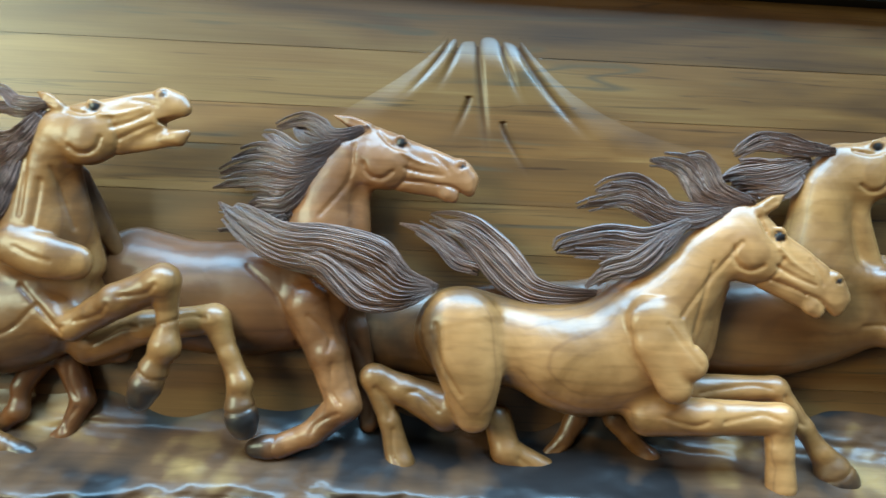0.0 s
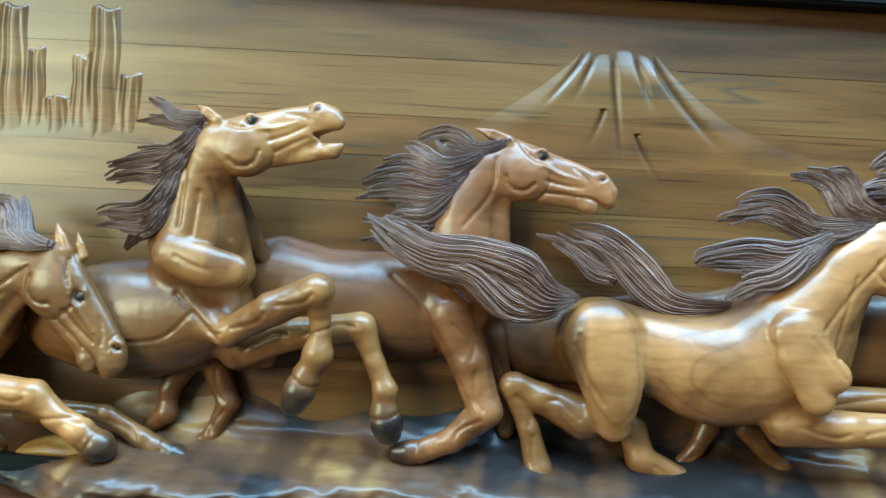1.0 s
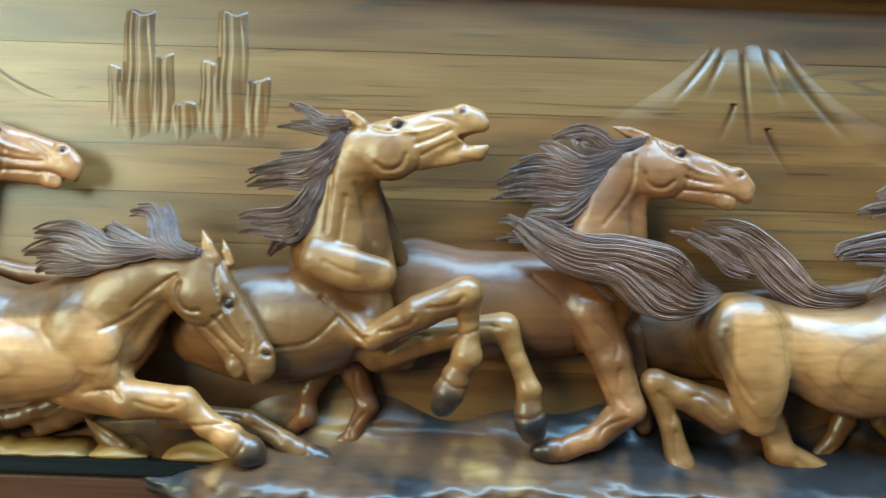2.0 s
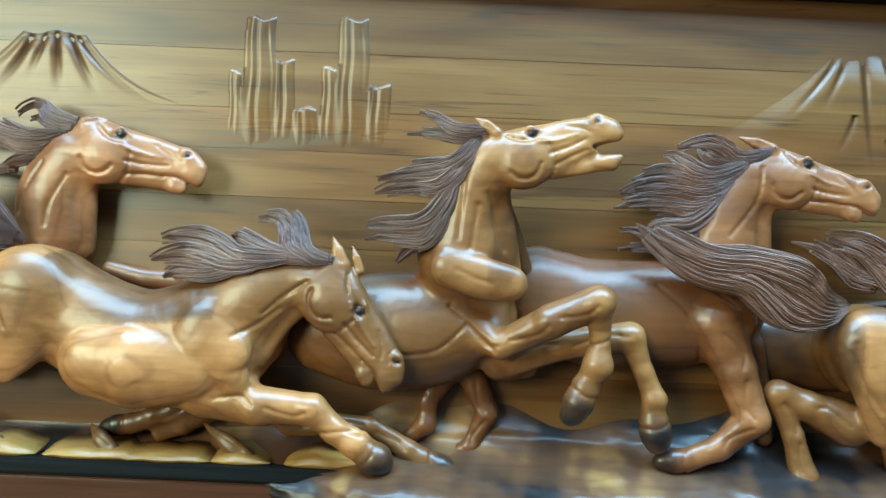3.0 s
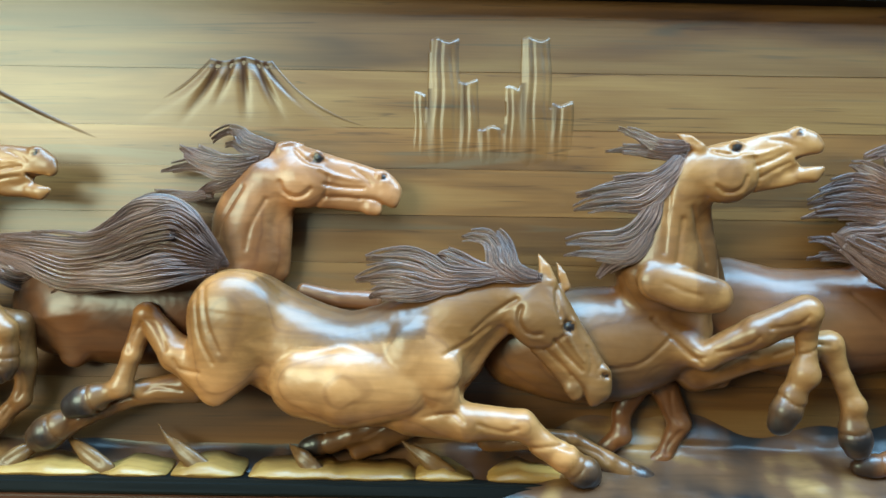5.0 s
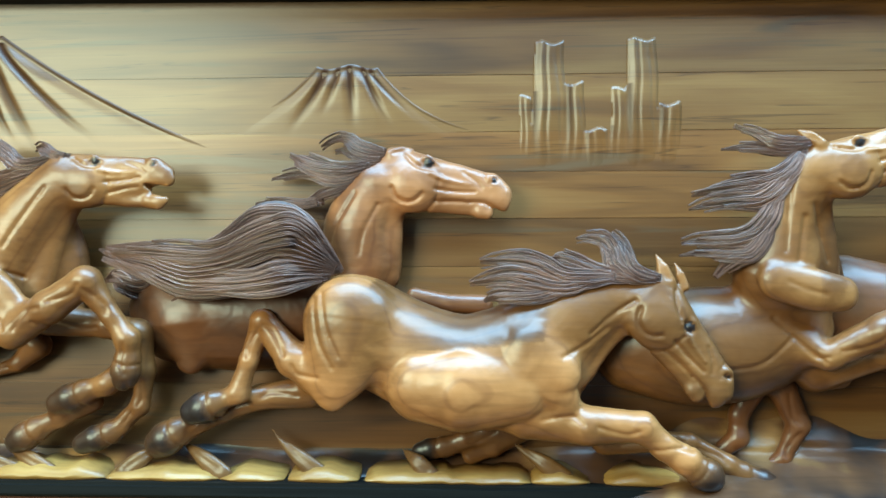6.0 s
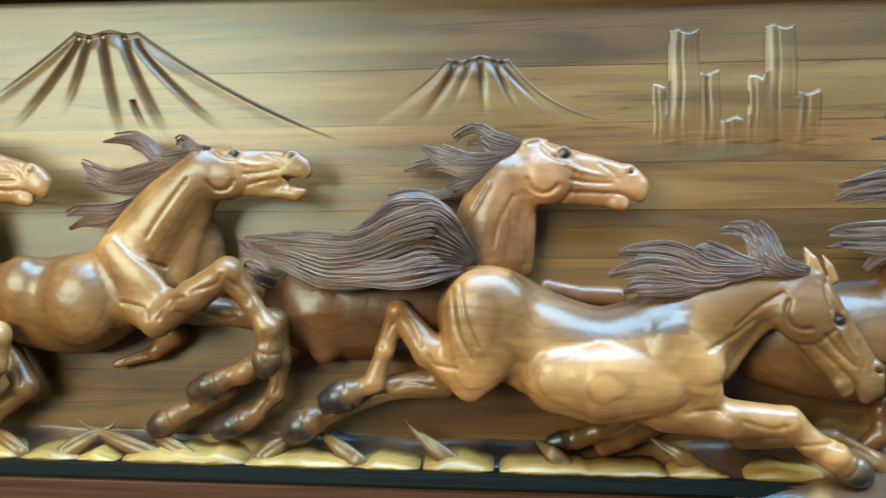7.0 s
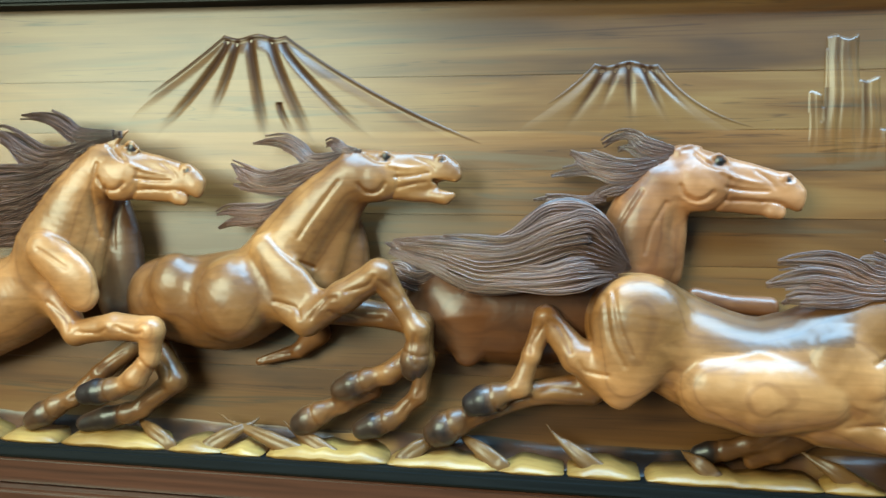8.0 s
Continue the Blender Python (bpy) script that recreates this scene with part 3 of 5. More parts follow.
# ---- low relief on the board ----
def relief(name, mat, label, x0, x1, z0, z1, height, res=0.003, stain_shade=None):
    """A low relief over the board: height(x, z) in metres, under nought where the bare board shows."""
    nx, nz = int((x1 - x0) / res) + 1, int((z1 - z0) / res) + 1
    X, Z = np.meshgrid(np.linspace(x0, x1, nx), np.linspace(z0, z1, nz), indexing="ij")
    H = height(X, Z)
    keep = H > -0.0012
    keep = keep[:-1, :-1] | keep[1:, :-1] | keep[:-1, 1:] | keep[1:, 1:]
    idx = np.arange(nx * nz).reshape(nx, nz)
    f = np.stack([idx[:-1, :-1], idx[1:, :-1], idx[1:, 1:], idx[:-1, 1:]], -1)[keep]
    used, inv = np.unique(f, return_inverse=True)
    v = np.stack([X.ravel(), -np.maximum(H, -0.0015).ravel(), Z.ravel()], 1)[used]
    st = (stain_shade(X, Z) if stain_shade else np.zeros_like(X)).ravel()[used]
    ob = mesh_object(name, v.tolist(), inv.reshape(-1, 4).tolist(), mat, stain_shade=st)
    plank = np.searchsorted(edges, v[:, 2]) - 1
    ob.data.attributes.new("plank", "FLOAT", "POINT").data.foreach_set("value", plank.astype(np.float32))
    return tagged(ob, label, "carving")


def smooth(a):
    a = np.clip(a, 0, 1)
    return a * a * (3 - 2 * a)


def mountain(cx, top, half, drop, left, right, bend, low, gullies, depth, edge_shade, gully_dark, far, ramp_in, label):
    """A flat-topped volcano with hollow flanks; gullies run from its rim, as rows of x, z, x, z and half width."""
    def flank(X):
        s = np.clip(np.where(X < cx, (cx - half - X) / left, (X - cx - half) / right), 0, None)
        return top - drop * (1 - np.exp(-s * bend)) / (1 - math.exp(-bend))

    def height(X, Z):
        gap = flank(X) + 0.003 * np.sin((X - cx) * 110 + 1) * (np.abs(X - cx) < half) - Z
        down = np.clip((top - Z) / (top - low), 0, 1)
        near = far + (1 - far) * np.exp(-np.clip(np.abs(X - cx) - half, 0, None) / (0.35 * min(left, right)))
        h = near * depth * 0.9 * smooth(gap / ramp_in) * np.exp(-gap / 0.2) * (1 - down) ** 0.7
        h = h + near * depth * 0.3 * smooth(gap / (ramp_in + 0.008)) * (1 - down) * (1 + np.sin((X - cx) * 60 / (1 + 3 * down)))  * 0.5
        for x0, z0, x1, z1, w in gullies:
            s = np.clip((z0 - Z) / (z0 - z1), 0, 1)
            gx = x0 + (x1 - x0) * s ** 1.25
            ww = 1.2 * w * (0.7 + 0.6 * s)
            inside = (Z < z0 + 0.003) * smooth((Z - z1) / 0.06)
            h = h * (1 - 0.7 * np.exp(-((X - gx) / ww) ** 2) * inside)
        edge = smooth((X - cx + half + min(0.2, left * 0.62)) / min(0.15, left * 0.4)) * smooth((cx + half + right * 0.92 - X) / (right * 0.4)) * smooth((Z - low) / 0.03)
        fade = smooth((cx + half + min(0.36, right * 0.9) - X) / 0.2) * smooth((X - cx + half + min(0.15, left * 0.35)) / 0.1)
        h = np.maximum(h, 0.0) * edge + 0.0022 * edge_shade * np.exp(-((gap - 0.004) / 0.003) ** 2) * fade
        return np.where(gap > 0, h - 0.0008, -0.002)

    # Gullies go darker; the flank's thin edge line is shade put into the colour.
    def tinted(X, Z):
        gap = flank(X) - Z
        st = 0.95 * edge_shade * np.exp(-((gap - 0.004) / 0.0026) ** 2) * smooth((cx + half + min(0.36, right * 0.9) - X) / 0.2) * smooth((X - cx + half + min(0.15, left * 0.35)) / 0.1)
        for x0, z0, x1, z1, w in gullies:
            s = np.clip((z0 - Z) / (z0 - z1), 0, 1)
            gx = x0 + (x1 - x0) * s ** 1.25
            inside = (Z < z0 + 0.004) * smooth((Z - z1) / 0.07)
            st = np.maximum(st, 1.1 * gully_dark * np.exp(-((X - gx) / (0.85 * w * (1.15 - 0.4 * s))) ** 2) * inside * (1 - 0.45 * s))
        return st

    relief("carved_mountain", BOARD, label, cx - half - left, cx + half + right, low, top + 0.005, height, 0.0013, tinted)


mountain(0.617, 1.727, 0.047, 0.136, 0.45, 0.42, 3.5, 1.49,
         [(0.575, 1.72, 0.51, 1.63, 0.004), (0.588, 1.722, 0.555, 1.64, 0.004), (0.608, 1.725, 0.628, 1.56, 0.005), (0.635, 1.725, 0.672, 1.63, 0.004), (0.655, 1.722, 0.765, 1.585, 0.006),
          (0.645, 1.61, 0.69, 1.535, 0.004), (0.6, 1.64, 0.575, 1.58, 0.004)],
         0.009, 0.3, 0.8, 0.55, 0.05, "low carved volcano with gullies in the teak board")
mountain(-0.434, 1.712, 0.04, 0.1, 0.32, 0.26, 3.5, 1.57,
         [(-0.462, 1.706, -0.52, 1.615, 0.006), (-0.445, 1.708, -0.47, 1.64, 0.004), (-0.43, 1.708, -0.425, 1.62, 0.005), (-0.412, 1.708, -0.37, 1.62, 0.005), (-0.402, 1.705, -0.33, 1.63, 0.004)],
         0.0055, 0.6, 1.1, 0.1, 0.026, "small carved volcano with gullies in the teak board")
mountain(-0.951, 1.76, 0.047, 0.3, 0.87, 0.98, 2.0, 1.53,
         [(-0.99, 1.75, -1.11, 1.605, 0.006), (-0.975, 1.752, -1.02, 1.63, 0.005), (-0.955, 1.754, -0.925, 1.59, 0.006), (-0.925, 1.754, -0.85, 1.59, 0.006), (-0.905, 1.745, -0.76, 1.60, 0.006),
          (-0.91, 1.66, -0.88, 1.6, 0.004)],
         0.007, 1.0, 1.1, 0.05, 0.028, "wide carved volcano with gullies in the teak board")


def pillars():
    """A cluster of tall flat-topped rock pillars in low relief."""
    def height(X, Z):
        h = np.full_like(X, -0.002)
        for x, top, w, d in ((-0.196, 1.671, 0.010, 0.006), (-0.163, 1.742, 0.022, 0.009), (-0.131, 1.688, 0.014, 0.007), (-0.104, 1.627, 0.018, 0.010),
                             (-0.075, 1.680, 0.012, 0.007), (-0.043, 1.745, 0.022, 0.009), (-0.009, 1.660, 0.017, 0.008)):
            drop = np.clip((top - Z) / 0.17, 0, 1)
            ww = w * (1 + 0.3 * drop)
            off = X - x - 0.001 * np.sin(Z * 70 + x * 90)
            u = np.abs(off) / ww
            side = smooth((1 - u) * 1.7)
            flute = -0.0026 * np.exp(-((off + 0.35 * w) / 0.003) ** 2) - 0.0018 * np.exp(-((off - 0.25 * w - 0.01 * drop) / 0.0025) ** 2) * smooth(drop * 5) - 0.12 * off
            jag = 0.0025 * np.sin(off * 200 + x * 50)
            c = (0.65 * d * side + flute * (u < 1)) * smooth((top + jag - Z) / 0.006) * (1 - 0.9 * smooth((1.65 - Z) / 0.085))
            h = np.maximum(h, np.where((u < 1) & (Z < top + 0.004), c - 0.0009, -0.002))
        return h
    # Shade put into the colour: right sides and flutes of the pillars go darker.
    def tinted(X, Z):
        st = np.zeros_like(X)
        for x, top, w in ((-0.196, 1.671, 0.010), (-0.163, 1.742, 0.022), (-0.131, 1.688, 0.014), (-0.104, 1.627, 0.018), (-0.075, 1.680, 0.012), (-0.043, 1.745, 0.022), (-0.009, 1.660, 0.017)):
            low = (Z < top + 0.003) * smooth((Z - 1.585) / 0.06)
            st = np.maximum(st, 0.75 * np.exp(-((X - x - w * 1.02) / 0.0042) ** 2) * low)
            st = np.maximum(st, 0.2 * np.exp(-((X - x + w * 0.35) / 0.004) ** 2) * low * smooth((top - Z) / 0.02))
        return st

    relief("carved_rock_pillars", BOARD, "tall carved rock pillars in the teak board", -0.23, 0.02, 1.565, 1.755, height, 0.0018, tinted)


pillars()


def turbulence(X, Z, scale, seed):
    out = np.zeros_like(X)
    rng = np.random.RandomState(seed)
    for octave in range(5):
        a = rng.uniform(0, 6.3, 8)
        f = scale * 1.75 ** octave
        wx, wz = X + 0.25 / f * np.sin(f * Z * 1.3 + a[0]), Z + 0.25 / f * np.sin(f * X * 0.9 + a[1])
        out += (np.sin(f * (wx * 0.8 + wz * 0.9) + a[2]) * np.sin(f * (wz * 1.5 - wx * 0.45) + a[3])) / 1.6 ** octave
    return out


def ground_height(X, Z):
    crest = 1.212 + 0.038 * smooth((X + 0.25) / 0.35) + 0.022 * smooth((X - 0.7) / 0.3) 
    rough = smooth((X + 0.25) / 0.3)
    crest = crest + (0.25 + 0.75 * rough) * (0.012 * np.sin(X * 17) + 0.008 * np.sin(X * 41 + 1))
    flow = turbulence(X, Z * 1.5, 12, 3)
    ridge = smooth(0.5 + 0.42 * flow)
    chips = 1 - np.abs(turbulence(X * 0.6, Z * 1.5, 42, 5))
    reach = smooth((crest - Z) / (0.04 + 0.06 * rough))
    d = reach * (0.008 + 0.02 * smooth((1.21 - Z) / 0.03) * (1 - rough) + 0.012 * rough) + reach * (0.008 + 0.022 * rough) * ridge + 0.078 * rough * smooth((1.212 - Z) / 0.052) + reach * (0.0025 + 0.0015 * rough) * chips
    return np.where(Z < crest, d - 0.001, -0.002)


# Shade under the legs and glints at right are put into the colour.
relief("carved_ground", GROUND, "brown carved rocky ground with rippled varnished ridges", LEFT + 0.01, RIGHT - 0.01, 1.14, 1.29, ground_height, 0.0028,
       lambda X, Z: 0.48 + 0.26 * smooth((X - 0.3) / 0.15) - 0.36 * smooth((X - 0.85) / 0.15) + 0.42 * turbulence(X, Z, 18, 9))


def ledge_rock(x0, x1, z0, z1, out, seed):
    """A flat slab of rock on the ledge: chiselled facets, a slanting top and thin ends."""
    rng = random.Random(seed)
    n = max(4, int((x1 - x0) / 0.016))
    rows = []
    for i in range(n + 1):
        f = i / n
        end = min(1.0, 0.4 + 24 * min(f, 1 - f) * (x1 - x0))
        x = x0 + f * (x1 - x0) + (rng.uniform(-0.004, 0.004) if 0 < i < n else 0)
        top = z0 + (z1 - z0) * end * rng.uniform(0.72, 1.1)
        d = out * (0.82 + 0.18 * end) - rng.uniform(0, 0.004)
        low = z0
        rows.append([(x, -0.012, low), (x, -d, low), (x, -d - rng.uniform(-0.003, 0.001), low + 0.45 * (top - low)), (x, -d + 0.010, top - 0.002), (x, -d + 0.026, top + 0.001), (x, -0.012, top + 0.004)])
    bm = bmesh.new()
    grid = [[bm.verts.new(v) for v in r] for r in rows]
    for r, q in zip(grid, grid[1:]):
        for j in range(6):
            bm.faces.new((r[j], r[(j + 1) % 6], q[(j + 1) % 6], q[j]))
    bm.faces.new(grid[0][::-1])
    bm.faces.new(grid[-1])
    bmesh.ops.recalc_face_normals(bm, faces=bm.faces)
    bmesh.ops.bevel(bm, geom=[e for e in bm.edges if e.is_manifold and e.calc_face_angle(0) > 0.35], offset=0.0014, segments=2, affect="EDGES")
    for f in bm.faces:
        f.smooth = True
    tagged(part("carved_rock", bm, SLAB), "yellow carved flat rock on the ledge", "carving", group="rocks along the ledge")


ROCKS = [(-1.48, -1.39), (-1.385, -1.305), (-1.30, -1.21), (-1.203, -1.05), (-1.04, -0.968), (-0.965, -0.91), (-0.90, -0.737), (-0.733, -0.592), (-0.588, -0.508),
         (-0.50, -0.414), (-0.403, -0.198), (-0.195, -0.126), (-0.105, -0.003), (0.005, 0.075)]
for i, (a, b) in enumerate(ROCKS):
    ledge_rock(a, b + 0.004, 1.1774, 1.193 + 0.003 * math.sin(i * 2.3), 0.064, i)


def blade(x, z, lean, high, stain_shade):
    """A pointed, bent blade of carved grass that rises from the ground."""
    h = Carving()
    h.limb((x + 0.3 * lean, z - 0.012, 0.046, 0.013), (x - 0.15 * lean, z + 0.15 * high, 0.042, 0.011), (x - 0.65 * lean, z + 0.6 * high, 0.03, 0.005), (x - lean, z + high, 0.02, 0.001), k=0.004, flat=0.45, stain_shade=stain_shade, steps=5)
    h.line((x + 0.2 * lean, z - 0.004, 0.006), (x - 0.2 * lean, z + 0.26 * high, 0.005), (x - 0.85 * lean, z + 0.85 * high, 0.003), amp=0.6)
    tagged(h.build("carved_grass_blade", SLAB, "pointed carved blade of grass on the ground", 0.002), group="carved grass")


for x, lean, high in ((-0.475, 0.055, 0.042), (-0.60, 0.05, 0.03), (-0.70, -0.04, 0.026), (-0.83, 0.06, 0.026), (-0.33, 0.03, 0.02), (-0.97, -0.05, 0.03), (-0.17, 0.05, 0.03), (-1.06, 0.05, 0.024), (-0.885, 0.10, 0.03)):
    blade(x, 1.194, lean, high, 0.5)


# ---- the frame ----
frame_thing = tagged(new("picture_frame"), "dark brown wooden frame with a black inner lip", "frame")
frame_thing.location = (0, 0, LOW)


def rail(name, mat, x0, x1, y0, y1, z0, z1, bevel, label=""):
    ob = part(name, block(bmesh.new(), x0, x1, y0, y1, z0 - LOW, z1 - LOW, bevel), mat, frame_thing, label)
    return ob


rail("inner_lip", LIP, LEFT, RIGHT, -0.070, 0.04, 1.158, 1.177, 0.004, "black stained inner lip")
rail("inner_lip", LIP, LEFT, RIGHT, -0.03, 0.04, 1.793, 1.83, 0.004, "black stained inner lip").rotation_euler.y = 0.009
rail("inner_lip", LIP, LEFT - 0.03, LEFT, -0.034, 0.04, 1.140, 1.83, 0.004, "black stained inner lip")
rail("inner_lip", LIP, RIGHT, RIGHT + 0.03, -0.034, 0.04, 1.140, 1.83, 0.004, "black stained inner lip")
rail("bottom_rail", RAIL, LEFT - 0.1, RIGHT + 0.1, -0.067, 0.04, 1.122, 1.1565, 0.003)
rail("moulding", RAIL, LEFT - 0.1, RIGHT + 0.1, -0.088, 0.04, 1.04, 1.1205, 0.005)
rail("top_rail", RAIL, LEFT - 0.1, RIGHT + 0.1, -0.05, 0.04, 1.8315, 1.91, 0.006)
rail("side_rail", RAIL, LEFT - 0.1, LEFT - 0.031, -0.05, 0.04, 1.1395, 1.831, 0.006)
rail("side_rail", RAIL, RIGHT + 0.031, RIGHT + 0.1, -0.05, 0.04, 1.1395, 1.831, 0.006)


# ---- the carved horses ----

# Far legs and the bodies behind are coloured darker than those in front.
h = Carving()
h.trunk((0.601, 1.348, 0.039, 0.0563), (0.680, 1.335, 0.044, 0.0533), (0.749, 1.322, 0.047, 0.0681), (0.812, 1.341, 0.049, 0.0680), (0.856, 1.358, 0.050, 0.0489), stain_shade=0.12, flat=0.76)
h.limb((0.599, 1.356, 0.072, 0.0477), (0.612, 1.305, 0.078, 0.0369), (0.618, 1.256, 0.076, 0.0218), k=0.012, flat=0.6, stain_shade=0.02, steps=4)
h.leg((0.587, 1.256, 0.050, 0.0272), (0.535, 1.276, 0.045, 0.0184), (0.499, 1.290, 0.045, 0.0164), (0.520, 1.239, 0.045, 0.0123), (0.535, 1.187, 0.046, 0.0170), (0.497, 1.159, 0.046, 0.0123), stain_shade=0.3)
h.hoof(0.490, 1.155, 0.464, 1.129, 0.046, 0.0205)
h.limb((0.813, 1.373, 0.102, 0.0218), (0.860, 1.329, 0.106, 0.0204), k=0.006, flat=0.5, stain_shade=0.02)
h.limb((0.820, 1.349, 0.104, 0.0243), (0.845, 1.302, 0.102, 0.0205), k=0.006, flat=0.5, stain_shade=0.02)
h.leg((0.825, 1.262, 0.066, 0.0254), (0.889, 1.265, 0.082, 0.0216), (0.974, 1.266, 0.084, 0.0190), (0.977, 1.228, 0.082, 0.0157), (0.981, 1.187, 0.080, 0.0184), stain_shade=0.06, k=0.016)
h.leg((0.869, 1.289, 0.040, 0.0206), (0.986, 1.296, 0.044, 0.0150), (1.022, 1.251, 0.044, 0.0116), (1.044, 1.220, 0.046, 0.0130), (1.056, 1.204, 0.046, 0.0116), stain_shade=0.2)
h.hoof(1.058, 1.202, 1.080, 1.165, 0.046, 0.0259)
h.leg((0.651, 1.244, 0.030, 0.0173), (0.663, 1.204, 0.032, 0.0180), (0.737, 1.173, 0.034, 0.0131), (0.779, 1.150, 0.034, 0.0124), stain_shade=0.25)
h.trunk((0.826, 1.371, 0.058, 0.0619), (0.865, 1.421, 0.069, 0.0439), (0.892, 1.462, 0.077, 0.0343), (0.924, 1.487, 0.077, 0.0290), flat=0.78, stain_shade=0.06)
h.limb((0.904, 1.442, 0.072, 0.0119), (0.894, 1.395, 0.066, 0.0147), (0.885, 1.340, 0.058, 0.0162), k=0.012, flat=0.8, stain_shade=0.1, steps=4)
h.head((0.924, 1.516), (1.051, 1.411), 0.084, stain_shade=0.02)
h.ear(0.939, 1.508, 0.969, 1.528, 0.092, 0.0084)
h.line((0.884, 1.445, 0.0050), (0.874, 1.403, 0.0050), (0.863, 1.350, 0.0050))
h.line((0.914, 1.469, 0.0050), (0.877, 1.422, 0.0050), (0.849, 1.382, 0.0050))
h.line((0.569, 1.360, 0.0050), (0.577, 1.319, 0.0050), (0.601, 1.281, 0.0050))
h.line((0.832, 1.372, 0.0050), (0.850, 1.350, 0.0050), (0.869, 1.328, 0.0050))
h.tint(0.660, 1.404, 0.125, 0.018, -4.000, stain_shade=0.56, soft=0.8)
h.tint(0.558, 1.343, 0.016, 0.065, 0.000, stain_shade=0.56, soft=0.8)
h.tint(0.725, 1.254, 0.099, 0.013, 0.000, stain_shade=0.35, soft=0.6)
h.lock((0.934, 1.515, 0.088, 0.0065), (0.894, 1.531, 0.086, 0.0091), (0.872, 1.557, 0.080, 0.0092), (0.848, 1.562, 0.072, 0.0027), strands=5)
h.lock((0.925, 1.513, 0.086, 0.0052), (0.879, 1.524, 0.084, 0.0131), (0.851, 1.547, 0.076, 0.0119), (0.816, 1.563, 0.066, 0.0020), strands=6)
h.lock((0.917, 1.510, 0.088, 0.0052), (0.846, 1.505, 0.084, 0.0131), (0.801, 1.521, 0.076, 0.0145), (0.753, 1.520, 0.066, 0.0020), strands=6)
h.lock((0.903, 1.507, 0.090, 0.0052), (0.846, 1.496, 0.086, 0.0117), (0.794, 1.509, 0.078, 0.0132), (0.767, 1.505, 0.068, 0.0060), (0.732, 1.505, 0.064, 0.0013), strands=6)
h.lock((0.864, 1.498, 0.092, 0.0052), (0.814, 1.472, 0.086, 0.0130), (0.773, 1.467, 0.076, 0.0132), (0.719, 1.454, 0.066, 0.0033), (0.709, 1.452, 0.064, 0.0013), strands=5)
h.lock((0.851, 1.489, 0.092, 0.0052), (0.814, 1.462, 0.088, 0.0117), (0.767, 1.447, 0.076, 0.0106), (0.709, 1.446, 0.066, 0.0013), strands=5)
h.lock((0.837, 1.482, 0.094, 0.0052), (0.798, 1.444, 0.088, 0.0130), (0.771, 1.423, 0.078, 0.0092), (0.744, 1.411, 0.070, 0.0013), strands=5)
h.lock((0.571, 1.403, 0.066, 0.0027), (0.524, 1.401, 0.084, 0.0294), (0.487, 1.417, 0.086, 0.0444), (0.441, 1.438, 0.084, 0.0327), (0.392, 1.442, 0.080, 0.0250), (0.351, 1.459, 0.076, 0.0172), (0.310, 1.491, 0.070, 0.0013), strands=20, thick=0.02, stain_shade=0.4)
h.lock((0.541, 1.407, 0.068, 0.0078), (0.501, 1.438, 0.098, 0.0161), (0.449, 1.452, 0.097, 0.0129), (0.390, 1.449, 0.091, 0.0104), (0.343, 1.467, 0.084, 0.0065), (0.321, 1.484, 0.078, 0.0013), strands=7, thick=0.012, stain_shade=0.4)
h.lock((0.548, 1.395, 0.066, 0.0078), (0.496, 1.393, 0.096, 0.0161), (0.450, 1.423, 0.096, 0.0142), (0.404, 1.431, 0.090, 0.0117), (0.370, 1.442, 0.084, 0.0039), strands=7, thick=0.012, stain_shade=0.4)
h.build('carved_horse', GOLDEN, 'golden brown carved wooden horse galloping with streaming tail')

h = Carving()
h.trunk((0.791, 1.380, 0.003, 0.0428), (0.913, 1.364, 0.006, 0.0604), (0.991, 1.371, 0.010, 0.0652), (1.069, 1.396, 0.012, 0.0651), (1.132, 1.416, 0.014, 0.0494), stain_shade=0.34, flat=0.66)
# Hindquarters deep in the gap; their shade is put into the colour.
h.trunk((0.500, 1.338, 0.002, 0.0440), (0.590, 1.345, 0.004, 0.0560), (0.700, 1.358, 0.004, 0.0540), (0.800, 1.378, 0.004, 0.0430), stain_shade=0.6, flat=0.5)
h.trunk((1.041, 1.434, 0.021, 0.0574), (1.040, 1.490, 0.029, 0.0416), (1.043, 1.539, 0.035, 0.0345), (1.058, 1.575, 0.038, 0.0248), stain_shade=0.18, flat=0.76)
h.limb((1.070, 1.567, 0.044, 0.0150), (1.083, 1.506, 0.044, 0.0137), (1.105, 1.444, 0.040, 0.0137), k=0.008, flat=0.6, stain_shade=0.12, steps=3)
h.head((1.048, 1.589), (1.195, 1.621), 0.044, stain_shade=0.05)
h.leg((1.031, 1.448, 0.040, 0.0178), (1.071, 1.436, 0.044, 0.0137), (1.112, 1.432, 0.046, 0.0150), (1.143, 1.390, 0.044, 0.0109), (1.158, 1.350, 0.044, 0.0123), stain_shade=0.25)
h.leg((1.081, 1.380, 0.030, 0.0208), (1.129, 1.368, 0.034, 0.0180), (1.177, 1.363, 0.036, 0.0138), stain_shade=0.25)
h.leg((0.751, 1.245, 0.014, 0.0155), (0.738, 1.220, 0.016, 0.0106), (0.704, 1.177, 0.016, 0.0113), stain_shade=0.45)
h.leg((0.801, 1.247, 0.014, 0.0169), (0.819, 1.223, 0.016, 0.0106), (0.844, 1.199, 0.018, 0.0126), (0.844, 1.172, 0.018, 0.0098), stain_shade=0.4)
h.hoof(0.844, 1.172, 0.825, 1.150, 0.018, 0.0141)
